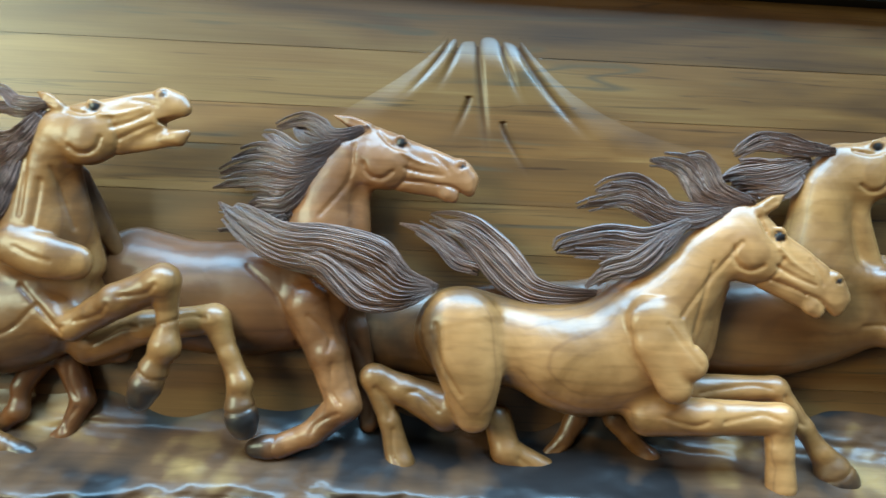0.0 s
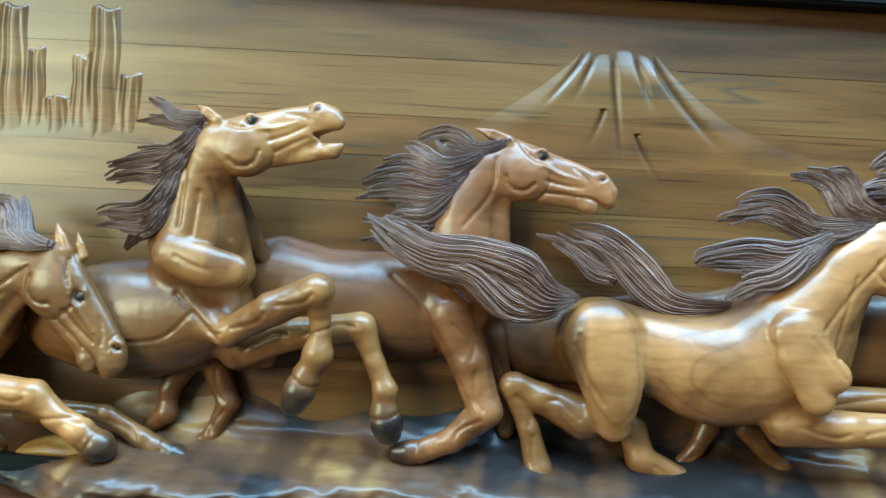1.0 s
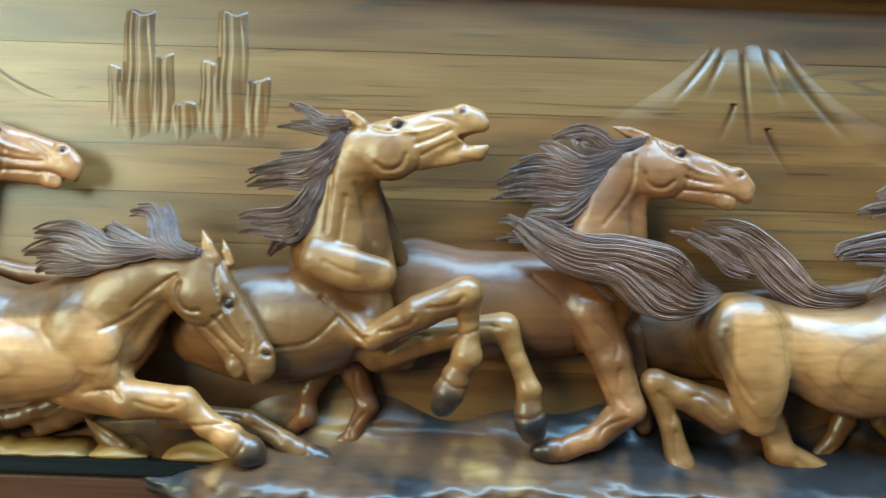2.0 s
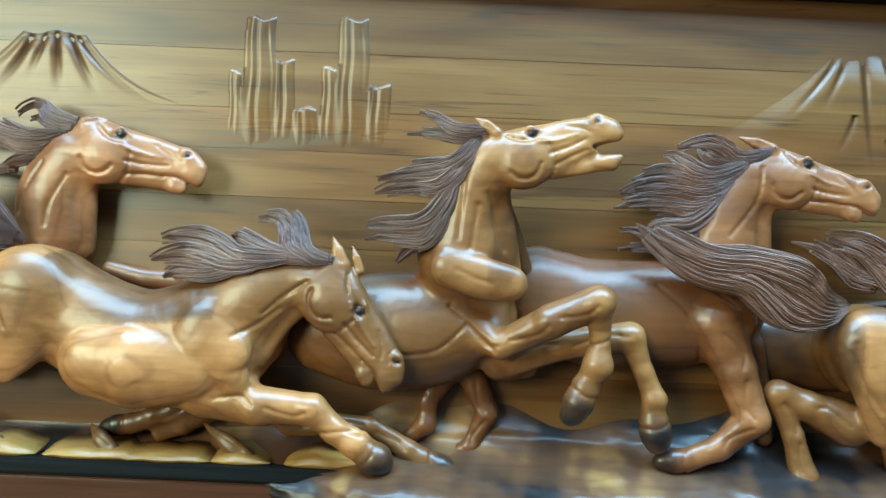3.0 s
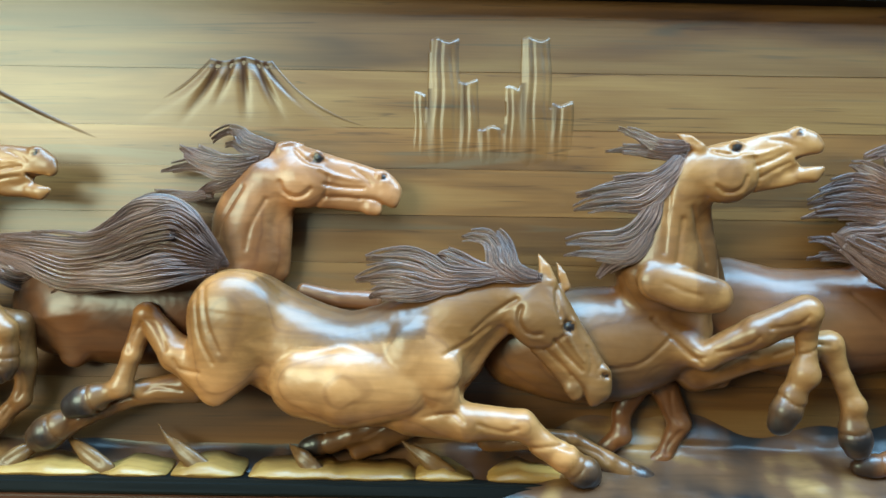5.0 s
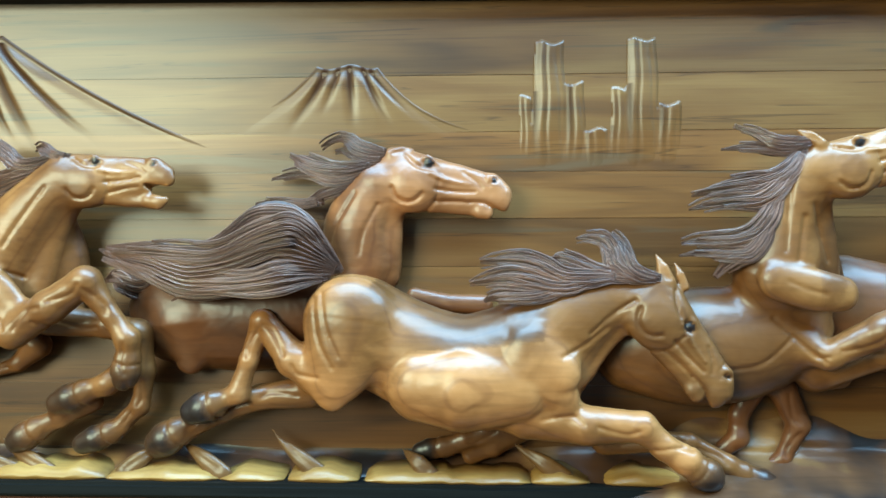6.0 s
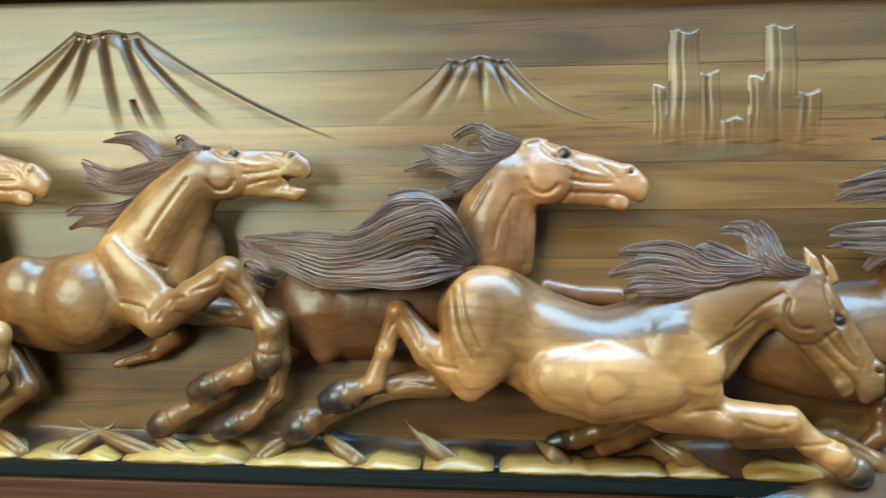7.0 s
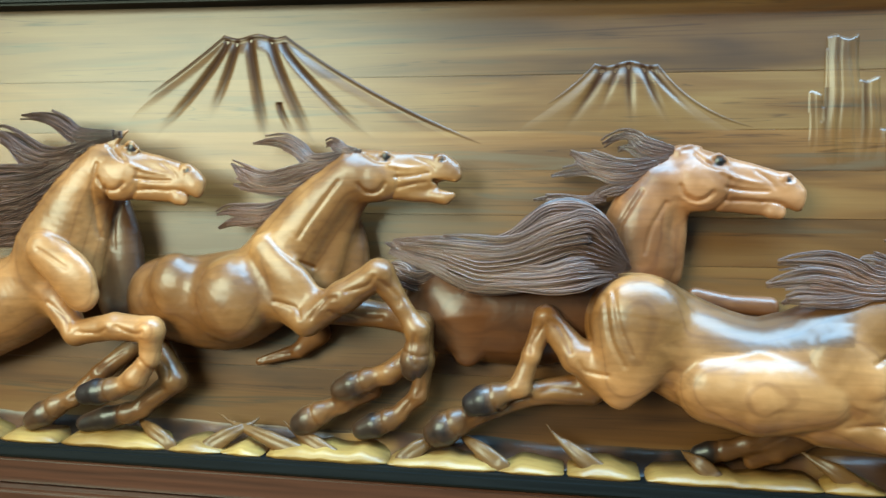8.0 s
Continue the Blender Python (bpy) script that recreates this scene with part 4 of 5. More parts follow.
h.lock((1.046, 1.587, 0.052, 0.0054), (0.995, 1.593, 0.046, 0.0095), (0.963, 1.590, 0.038, 0.0110), (0.932, 1.580, 0.030, 0.0021), strands=6)
h.lock((1.025, 1.590, 0.054, 0.0034), (0.993, 1.597, 0.048, 0.0068), (0.955, 1.597, 0.040, 0.0014), strands=6)
h.lock((1.020, 1.575, 0.046, 0.0055), (0.977, 1.564, 0.040, 0.0151), (0.945, 1.550, 0.034, 0.0138), (0.914, 1.544, 0.028, 0.0021), strands=7)
h.lock((1.011, 1.558, 0.044, 0.0055), (0.979, 1.540, 0.038, 0.0138), (0.948, 1.531, 0.030, 0.0083), (0.925, 1.528, 0.026, 0.0014), strands=6)
h.lock((0.792, 1.400, 0.012, 0.0028), (0.698, 1.404, 0.040, 0.0124), (0.653, 1.430, 0.036, 0.0234), (0.610, 1.454, 0.032, 0.0180), (0.579, 1.468, 0.028, 0.0083), (0.558, 1.484, 0.024, 0.0014), strands=8, thick=0.012, stain_shade=0.4)
h.lock((0.622, 1.430, 0.030, 0.0139), (0.580, 1.449, 0.026, 0.0111), (0.519, 1.475, 0.018, 0.0014), strands=5, thick=0.012, stain_shade=0.4)
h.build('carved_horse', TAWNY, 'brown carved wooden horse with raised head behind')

h = Carving()
h.trunk((0.201, 1.400, 0.009, 0.0592), (0.268, 1.378, 0.011, 0.0684), (0.347, 1.379, 0.015, 0.0703), (0.418, 1.390, 0.016, 0.0645), (0.460, 1.413, 0.015, 0.0430), stain_shade=0.4, flat=0.66)
h.trunk((0.426, 1.455, 0.021, 0.0556), (0.432, 1.505, 0.029, 0.0410), (0.457, 1.555, 0.035, 0.0309), stain_shade=0.2, flat=0.76)
h.limb((0.475, 1.548, 0.038, 0.0112), (0.472, 1.506, 0.038, 0.0126), (0.473, 1.464, 0.036, 0.0140), k=0.008, flat=0.7, stain_shade=0.2, steps=3)
h.head((0.478, 1.595), (0.613, 1.536), 0.044, stain_shade=0.1)
h.ear(0.477, 1.589, 0.436, 1.603, 0.050, 0.0076)
h.leg((0.419, 1.374, 0.046, 0.0347), (0.444, 1.317, 0.050, 0.0249), (0.465, 1.258, 0.054, 0.0207), (0.427, 1.220, 0.050, 0.0152), (0.386, 1.203, 0.048, 0.0139), stain_shade=0.2)
h.hoof(0.390, 1.203, 0.352, 1.200, 0.048, 0.0152)
h.leg((0.471, 1.343, 0.022, 0.0185), (0.488, 1.280, 0.022, 0.0128), (0.494, 1.230, 0.022, 0.0114), stain_shade=0.4)
h.leg((0.087, 1.294, 0.018, 0.0186), (0.068, 1.257, 0.020, 0.0114), (0.067, 1.229, 0.022, 0.0128), (0.045, 1.210, 0.020, 0.0107), stain_shade=0.4)
h.leg((0.122, 1.295, 0.016, 0.0186), (0.143, 1.245, 0.018, 0.0143), (0.124, 1.203, 0.018, 0.0100), (0.100, 1.187, 0.018, 0.0100), stain_shade=0.4)
h.limb((0.412, 1.381, 0.052, 0.0235), (0.446, 1.376, 0.052, 0.0207), k=0.01, flat=0.5, stain_shade=0.4)
h.tint(0.301, 1.314, 0.114, 0.020, 0.000, stain_shade=0.58, soft=0.7)
h.line((0.463, 1.565, 0.0050), (0.458, 1.524, 0.0050), (0.427, 1.482, 0.0050))
h.line((0.410, 1.536, 0.0050), (0.405, 1.501, 0.0050), (0.386, 1.476, 0.0050))
h.line((0.343, 1.417, 0.0050), (0.381, 1.382, 0.0050), (0.404, 1.326, 0.0050))
h.line((0.369, 1.431, 0.0050), (0.403, 1.420, 0.0050), (0.438, 1.395, 0.0050))
h.lock((0.480, 1.590, 0.054, 0.0034), (0.439, 1.579, 0.048, 0.0083), (0.408, 1.590, 0.042, 0.0091), (0.366, 1.588, 0.034, 0.0014), strands=6)
h.lock((0.463, 1.585, 0.052, 0.0041), (0.429, 1.572, 0.046, 0.0083), (0.394, 1.578, 0.040, 0.0070), (0.390, 1.602, 0.036, 0.0014), strands=5)
h.lock((0.453, 1.574, 0.052, 0.0048), (0.409, 1.558, 0.046, 0.0111), (0.374, 1.560, 0.040, 0.0112), (0.348, 1.576, 0.032, 0.0014), strands=6)
h.lock((0.444, 1.563, 0.050, 0.0048), (0.396, 1.547, 0.044, 0.0125), (0.354, 1.548, 0.038, 0.0098), (0.312, 1.548, 0.030, 0.0014), strands=7)
h.lock((0.437, 1.552, 0.050, 0.0048), (0.397, 1.533, 0.044, 0.0125), (0.348, 1.529, 0.038, 0.0126), (0.299, 1.530, 0.028, 0.0014), strands=7)
h.lock((0.431, 1.542, 0.050, 0.0048), (0.391, 1.519, 0.044, 0.0111), (0.341, 1.514, 0.036, 0.0098), (0.291, 1.510, 0.028, 0.0014), strands=7)
h.lock((0.421, 1.531, 0.050, 0.0048), (0.384, 1.501, 0.044, 0.0111), (0.353, 1.490, 0.036, 0.0098), (0.336, 1.478, 0.030, 0.0021), strands=6)
h.lock((0.393, 1.481, 0.046, 0.0069), (0.344, 1.472, 0.036, 0.0098), (0.300, 1.485, 0.028, 0.0014), strands=5)
h.lock((0.386, 1.467, 0.040, 0.0070), (0.344, 1.461, 0.032, 0.0070), (0.300, 1.457, 0.026, 0.0014), strands=5)
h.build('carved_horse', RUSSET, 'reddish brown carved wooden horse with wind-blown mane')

h = Carving()
h.trunk((-0.059, 1.343, 0.019, 0.0571), (0.009, 1.344, 0.026, 0.0737), (0.075, 1.352, 0.035, 0.0688), (0.126, 1.369, 0.042, 0.0488), stain_shade=0.36, flat=0.71)
h.trunk((0.103, 1.445, 0.061, 0.0547), (0.110, 1.502, 0.076, 0.0349), (0.128, 1.557, 0.087, 0.0292), stain_shade=0.26, flat=0.78)
h.limb((0.090, 1.430, 0.098, 0.0236), (0.128, 1.419, 0.102, 0.0248), (0.159, 1.414, 0.098, 0.0210), k=0.006, flat=0.5, stain_shade=0.18, steps=3)
h.limb((0.145, 1.520, 0.084, 0.0107), (0.149, 1.467, 0.074, 0.0189), (0.152, 1.413, 0.058, 0.0261), k=0.014, flat=0.6, stain_shade=0.2, steps=4)
h.limb((0.146, 1.515, 0.064, 0.0109), (0.170, 1.455, 0.046, 0.0125), (0.201, 1.396, 0.030, 0.0035), k=0.012, flat=0.6, stain_shade=0.4, steps=4)
h.head((0.130, 1.586), (0.275, 1.607), 0.098, gape=12.0, stain_shade=0.14)
h.ear(0.136, 1.588, 0.109, 1.605, 0.104, 0.0072)
h.leg((0.105, 1.362, 0.052, 0.0317), (0.153, 1.340, 0.080, 0.0167), (0.208, 1.372, 0.098, 0.0197), (0.262, 1.397, 0.104, 0.0196), (0.267, 1.357, 0.098, 0.0112), (0.265, 1.323, 0.098, 0.0171), (0.254, 1.302, 0.096, 0.0125), stain_shade=0.2, flat=0.9, k=0.016)
h.hoof(0.253, 1.297, 0.235, 1.255, 0.096, 0.0197)
h.leg((0.156, 1.315, 0.040, 0.0238), (0.227, 1.340, 0.050, 0.0194), (0.310, 1.354, 0.062, 0.0177), (0.328, 1.313, 0.062, 0.0116), (0.343, 1.279, 0.062, 0.0143), (0.344, 1.256, 0.062, 0.0116), stain_shade=0.2)
h.hoof(0.343, 1.254, 0.352, 1.217, 0.062, 0.0205)
h.limb((0.161, 1.313, 0.030, 0.0254), (0.189, 1.308, 0.030, 0.0155), k=0.01, flat=0.6, stain_shade=0.4)
h.line((0.090, 1.384, 0.0050), (0.117, 1.359, 0.0050), (0.145, 1.334, 0.0050))
h.line((0.023, 1.321, 0.0050), (0.076, 1.330, 0.0050), (0.111, 1.362, 0.0050))
h.tint(0.054, 1.298, 0.087, 0.027, 0.000, stain_shade=0.58, soft=0.7)
h.line((0.104, 1.556, 0.0050), (0.100, 1.503, 0.0050), (0.097, 1.464, 0.0050))
h.line((0.118, 1.504, 0.0056), (0.115, 1.478, 0.0056), (0.112, 1.454, 0.0056))
h.line((0.130, 1.518, 0.0050), (0.140, 1.486, 0.0050), (0.152, 1.453, 0.0050))
h.line((0.097, 1.429, 0.0050), (0.117, 1.420, 0.0050), (0.138, 1.414, 0.0050))
h.tint(0.159, 1.467, 0.017, 0.060, -15.000, stain_shade=0.5, soft=0.6)
h.tint(0.062, 1.509, 0.015, 0.074, 10.000, stain_shade=0.35, soft=0.6)
h.lock((0.129, 1.591, 0.104, 0.0046), (0.091, 1.592, 0.098, 0.0079), (0.067, 1.599, 0.088, 0.0053), (0.045, 1.612, 0.078, 0.0013), strands=5)
h.lock((0.119, 1.586, 0.102, 0.0046), (0.084, 1.583, 0.094, 0.0073), (0.031, 1.584, 0.076, 0.0013), strands=5)
h.lock((0.119, 1.583, 0.100, 0.0065), (0.089, 1.552, 0.096, 0.0132), (0.049, 1.535, 0.084, 0.0107), (-0.002, 1.529, 0.070, 0.0014), strands=7)
h.lock((0.109, 1.569, 0.098, 0.0066), (0.073, 1.529, 0.094, 0.0132), (0.036, 1.516, 0.082, 0.0094), (-0.005, 1.516, 0.068, 0.0014), strands=6)
h.lock((0.093, 1.536, 0.096, 0.0066), (0.065, 1.492, 0.092, 0.0132), (0.032, 1.471, 0.080, 0.0094), (-0.014, 1.472, 0.066, 0.0014), strands=6)
h.lock((0.084, 1.509, 0.094, 0.0066), (0.059, 1.468, 0.090, 0.0119), (0.028, 1.457, 0.078, 0.0081), (-0.016, 1.456, 0.064, 0.0014), strands=6)
h.lock((0.074, 1.489, 0.090, 0.0066), (0.054, 1.455, 0.086, 0.0106), (0.024, 1.433, 0.072, 0.0034), strands=5)
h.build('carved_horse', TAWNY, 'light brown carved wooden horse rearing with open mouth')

h = Carving()
h.trunk((-0.418, 1.374, 0.040, 0.0646), (-0.349, 1.338, 0.046, 0.0657), (-0.278, 1.315, 0.049, 0.0712), (-0.208, 1.325, 0.050, 0.0746), (-0.166, 1.341, 0.049, 0.0569), stain_shade=0.05, flat=0.76)
h.limb((-0.417, 1.377, 0.074, 0.0582), (-0.423, 1.336, 0.078, 0.0455), (-0.438, 1.287, 0.078, 0.0179), k=0.012, flat=0.55, stain_shade=0.05, steps=4)
h.leg((-0.447, 1.306, 0.066, 0.0280), (-0.490, 1.330, 0.062, 0.0211), (-0.530, 1.378, 0.058, 0.0148), (-0.547, 1.329, 0.058, 0.0113), (-0.562, 1.287, 0.058, 0.0134), (-0.593, 1.271, 0.058, 0.0099), stain_shade=0.15)
h.hoof(-0.589, 1.275, -0.629, 1.259, 0.058, 0.0211)
h.leg((-0.473, 1.287, 0.040, 0.0215), (-0.539, 1.279, 0.038, 0.0158), (-0.591, 1.256, 0.038, 0.0108), (-0.632, 1.236, 0.040, 0.0122), stain_shade=0.35)
h.hoof(-0.643, 1.236, -0.681, 1.212, 0.040, 0.0230)
h.limb((-0.200, 1.343, 0.096, 0.0311), (-0.164, 1.320, 0.100, 0.0243), k=0.006, flat=0.5, stain_shade=0.03)
h.limb((-0.200, 1.326, 0.096, 0.0338), (-0.159, 1.293, 0.096, 0.0176), k=0.006, flat=0.5, stain_shade=0.03)
h.leg((-0.196, 1.269, 0.062, 0.0351), (-0.132, 1.256, 0.082, 0.0234), (-0.067, 1.256, 0.088, 0.0184), (-0.041, 1.232, 0.086, 0.0151), (-0.014, 1.216, 0.084, 0.0171), (-0.004, 1.209, 0.084, 0.0137), stain_shade=0.08, k=0.018)
h.hoof(-0.002, 1.207, 0.025, 1.188, 0.084, 0.0206)
h.leg((-0.102, 1.226, 0.036, 0.0173), (-0.001, 1.229, 0.044, 0.0107), (0.046, 1.201, 0.046, 0.0128), (0.062, 1.193, 0.046, 0.0114), stain_shade=0.35)
h.hoof(0.062, 1.191, 0.116, 1.168, 0.046, 0.0171)
h.trunk((-0.178, 1.355, 0.056, 0.0621), (-0.141, 1.383, 0.064, 0.0518), (-0.102, 1.404, 0.070, 0.0376), (-0.061, 1.411, 0.078, 0.0235), flat=0.76, stain_shade=0.4)
h.limb((-0.071, 1.389, 0.080, 0.0096), (-0.104, 1.358, 0.078, 0.0110), (-0.136, 1.310, 0.072, 0.0097), k=0.006, flat=0.7, stain_shade=0.2, steps=4)
h.head((-0.034, 1.437), (0.038, 1.294), 0.088, eye=(0.4, -0.06), stain_shade=0.34, deep=0.75)
h.ear(-0.036, 1.428, -0.050, 1.460, 0.094, 0.0075)
h.ear(-0.016, 1.422, -0.027, 1.450, 0.090, 0.0054)
h.line((-0.109, 1.374, 0.0050), (-0.135, 1.354, 0.0050), (-0.161, 1.340, 0.0050))
h.line((-0.076, 1.407, 0.0050), (-0.102, 1.390, 0.0050), (-0.128, 1.367, 0.0050))
h.line((-0.459, 1.407, 0.0050), (-0.452, 1.359, 0.0050), (-0.435, 1.325, 0.0050))
h.line((-0.449, 1.413, 0.0050), (-0.442, 1.373, 0.0050), (-0.427, 1.339, 0.0050))
h.limb((-0.328, 1.303, 0.076, 0.046), (-0.280, 1.299, 0.080, 0.053), (-0.215, 1.305, 0.076, 0.049), k=0.003, flat=0.76, stain_shade=0.02)
h.patch((-0.372, 1.340), (-0.285, 1.349), (-0.185, 1.361), (-0.16, 1.45), (-0.37, 1.48), (-0.39, 1.42), stain_shade=0.5)
h.patch((-0.485, 1.309), (-0.437, 1.24), (-0.389, 1.33), (-0.42, 1.326), stain_shade=0.0)
h.tint(-0.400, 1.365, 0.07, 0.055, 0.000, stain_shade=0.3, soft=0.6)
h.lock((-0.047, 1.432, 0.100, 0.0054), (-0.078, 1.443, 0.096, 0.0095), (-0.094, 1.465, 0.088, 0.0082), (-0.099, 1.488, 0.080, 0.0014), strands=6)
h.lock((-0.053, 1.429, 0.098, 0.0054), (-0.094, 1.446, 0.092, 0.0109), (-0.111, 1.470, 0.084, 0.0096), (-0.142, 1.479, 0.076, 0.0014), strands=6)
h.lock((-0.062, 1.433, 0.096, 0.0054), (-0.113, 1.441, 0.092, 0.0095), (-0.158, 1.450, 0.084, 0.0096), (-0.171, 1.453, 0.080, 0.0014), strands=7)
h.lock((-0.088, 1.435, 0.096, 0.0054), (-0.153, 1.436, 0.092, 0.0122), (-0.198, 1.445, 0.084, 0.0123), (-0.258, 1.448, 0.072, 0.0014), strands=8)
h.lock((-0.121, 1.431, 0.096, 0.0054), (-0.166, 1.425, 0.092, 0.0109), (-0.218, 1.426, 0.084, 0.0123), (-0.270, 1.424, 0.072, 0.0014), strands=8)
h.lock((-0.146, 1.425, 0.094, 0.0054), (-0.192, 1.414, 0.090, 0.0095), (-0.232, 1.406, 0.082, 0.0082), (-0.253, 1.403, 0.076, 0.0021), strands=8)
h.lock((-0.428, 1.440, 0.064, 0.0028), (-0.468, 1.461, 0.084, 0.0357), (-0.506, 1.472, 0.088, 0.0546), (-0.556, 1.451, 0.086, 0.0410), (-0.611, 1.437, 0.080, 0.0331), (-0.660, 1.448, 0.072, 0.0236), (-0.708, 1.458, 0.064, 0.0105), (-0.740, 1.468, 0.058, 0.0014), strands=24, thick=0.022, stain_shade=0.5)
h.lock((-0.442, 1.454, 0.072, 0.0081), (-0.475, 1.495, 0.104, 0.0174), (-0.520, 1.485, 0.104, 0.0161), (-0.574, 1.454, 0.098, 0.0122), (-0.648, 1.455, 0.086, 0.0096), (-0.718, 1.465, 0.074, 0.0014), strands=9, thick=0.014, stain_shade=0.45)
h.lock((-0.443, 1.437, 0.068, 0.0082), (-0.489, 1.441, 0.102, 0.0188), (-0.545, 1.427, 0.100, 0.0148), (-0.597, 1.416, 0.092, 0.0122), (-0.639, 1.409, 0.082, 0.0027), strands=9, thick=0.014, stain_shade=0.45)
h.leg((-0.227, 1.239, 0.020, 0.0176), (-0.278, 1.224, 0.024, 0.0117), (-0.299, 1.215, 0.024, 0.0131), stain_shade=0.5)
h.hoof(-0.307, 1.214, -0.343, 1.207, 0.024, 0.0146)
h.leg((-0.205, 1.234, 0.016, 0.0147), (-0.241, 1.212, 0.018, 0.0103), (-0.270, 1.201, 0.018, 0.0103), stain_shade=0.45)
h.build('carved_horse', GOLDEN, 'golden carved wooden horse galloping with lowered head')

h = Carving()
h.trunk((-0.654, 1.386, 0.005, 0.0684), (-0.600, 1.382, 0.006, 0.0728), (-0.523, 1.382, 0.007, 0.0683), (-0.432, 1.416, 0.009, 0.0548), stain_shade=0.46, flat=0.66)
h.limb((-0.638, 1.373, 0.030, 0.0450), (-0.632, 1.325, 0.030, 0.0189), k=0.012, flat=0.6, stain_shade=0.35)
h.trunk((-0.412, 1.450, 0.018, 0.0484), (-0.414, 1.498, 0.025, 0.0437), (-0.391, 1.548, 0.031, 0.0333), stain_shade=0.24, flat=0.76)
h.limb((-0.370, 1.548, 0.034, 0.0116), (-0.371, 1.490, 0.030, 0.0145), (-0.375, 1.435, 0.024, 0.0146), k=0.01, flat=0.7, stain_shade=0.2, steps=4)
h.head((-0.368, 1.598), (-0.219, 1.541), 0.038, stain_shade=0.08)
h.ear(-0.370, 1.588, -0.342, 1.595, 0.044, 0.0064)
h.limb((-0.343, 1.408, 0.016, 0.0103), (-0.299, 1.398, 0.018, 0.0117), (-0.254, 1.396, 0.018, 0.0132), k=0.008, flat=0.7, stain_shade=0.3)
h.line((-0.415, 1.538, 0.0050), (-0.440, 1.496, 0.0050), (-0.447, 1.475, 0.0050))
h.line((-0.386, 1.524, 0.0050), (-0.404, 1.489, 0.0050), (-0.410, 1.461, 0.0050))
h.lock((-0.370, 1.588, 0.044, 0.0043), (-0.410, 1.598, 0.038, 0.0101), (-0.432, 1.605, 0.034, 0.0058), (-0.463, 1.601, 0.026, 0.0015), strands=6)
h.lock((-0.377, 1.581, 0.044, 0.0043), (-0.413, 1.585, 0.038, 0.0086), (-0.444, 1.594, 0.030, 0.0015), strands=6)
h.lock((-0.388, 1.575, 0.044, 0.0057), (-0.435, 1.569, 0.038, 0.0130), (-0.481, 1.571, 0.030, 0.0116), (-0.505, 1.587, 0.024, 0.0015), strands=7)
h.lock((-0.395, 1.568, 0.044, 0.0057), (-0.443, 1.559, 0.038, 0.0101), (-0.481, 1.560, 0.030, 0.0073), (-0.528, 1.560, 0.022, 0.0015), strands=7)
h.lock((-0.406, 1.558, 0.042, 0.0057), (-0.450, 1.537, 0.036, 0.0072), (-0.483, 1.521, 0.028, 0.0015), strands=5)
h.lock((-0.458, 1.530, 0.034, 0.0058), (-0.503, 1.527, 0.028, 0.0058), (-0.550, 1.527, 0.022, 0.0015), strands=4)
h.lock((-0.668, 1.436, 0.030, 0.0102), (-0.712, 1.425, 0.026, 0.0189), (-0.748, 1.423, 0.022, 0.0029), strands=6)
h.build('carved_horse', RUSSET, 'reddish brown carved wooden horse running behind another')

h = Carving()
h.trunk((-1.063, 1.386, 0.025, 0.0565), (-1.017, 1.383, 0.032, 0.0620), (-0.960, 1.386, 0.037, 0.0676), (-0.892, 1.412, 0.046, 0.0525), stain_shade=0.32, flat=0.74)
h.blob(-1.029, 1.405, 0.062, 0.037, 0.044, 0.026, 0.000, k=0.012, stain_shade=0.32)
h.blob(-0.943, 1.389, 0.074, 0.051, 0.057, 0.030, 0.000, k=0.012, stain_shade=0.3)
h.trunk((-0.881, 1.446, 0.046, 0.0525), (-0.836, 1.507, 0.053, 0.0419), (-0.787, 1.557, 0.059, 0.0302), stain_shade=0.22, flat=0.78)
h.limb((-0.772, 1.538, 0.054, 0.0116), (-0.803, 1.485, 0.050, 0.0189), (-0.828, 1.417, 0.046, 0.0248), k=0.014, flat=0.7, stain_shade=0.15, steps=4)
h.limb((-0.801, 1.501, 0.034, 0.0192), (-0.795, 1.452, 0.028, 0.0267), (-0.801, 1.390, 0.024, 0.0253), k=0.014, flat=0.7, stain_shade=0.35, steps=3)
h.limb((-0.895, 1.457, 0.080, 0.0211), (-0.862, 1.421, 0.084, 0.0252), (-0.835, 1.393, 0.084, 0.0210), k=0.006, flat=0.5, stain_shade=0.12, steps=3)
h.head((-0.782, 1.588), (-0.644, 1.569), 0.062, gape=12.0, stain_shade=0.18)
h.ear(-0.782, 1.581, -0.807, 1.593, 0.070, 0.0057)
h.leg((-0.886, 1.397, 0.060, 0.0302), (-0.835, 1.365, 0.084, 0.0196), (-0.785, 1.398, 0.090, 0.0209), (-0.738, 1.429, 0.094, 0.0187), (-0.709, 1.386, 0.088, 0.0119), (-0.690, 1.358, 0.086, 0.0154), (-0.690, 1.336, 0.084, 0.0119), stain_shade=0.2, flat=0.9, k=0.016)
h.hoof(-0.690, 1.334, -0.697, 1.298, 0.084, 0.0189)
h.leg((-0.814, 1.379, 0.040, 0.0220), (-0.735, 1.371, 0.046, 0.0160), (-0.693, 1.361, 0.046, 0.0175), (-0.687, 1.312, 0.040, 0.0117), (-0.696, 1.266, 0.036, 0.0118), (-0.734, 1.231, 0.036, 0.0103), stain_shade=0.3)
h.hoof(-0.734, 1.233, -0.780, 1.213, 0.036, 0.0177)
h.leg((-0.703, 1.320, 0.046, 0.0160), (-0.732, 1.297, 0.050, 0.0145), (-0.759, 1.287, 0.050, 0.0123), stain_shade=0.25)
h.hoof(-0.762, 1.287, -0.807, 1.268, 0.050, 0.0189)
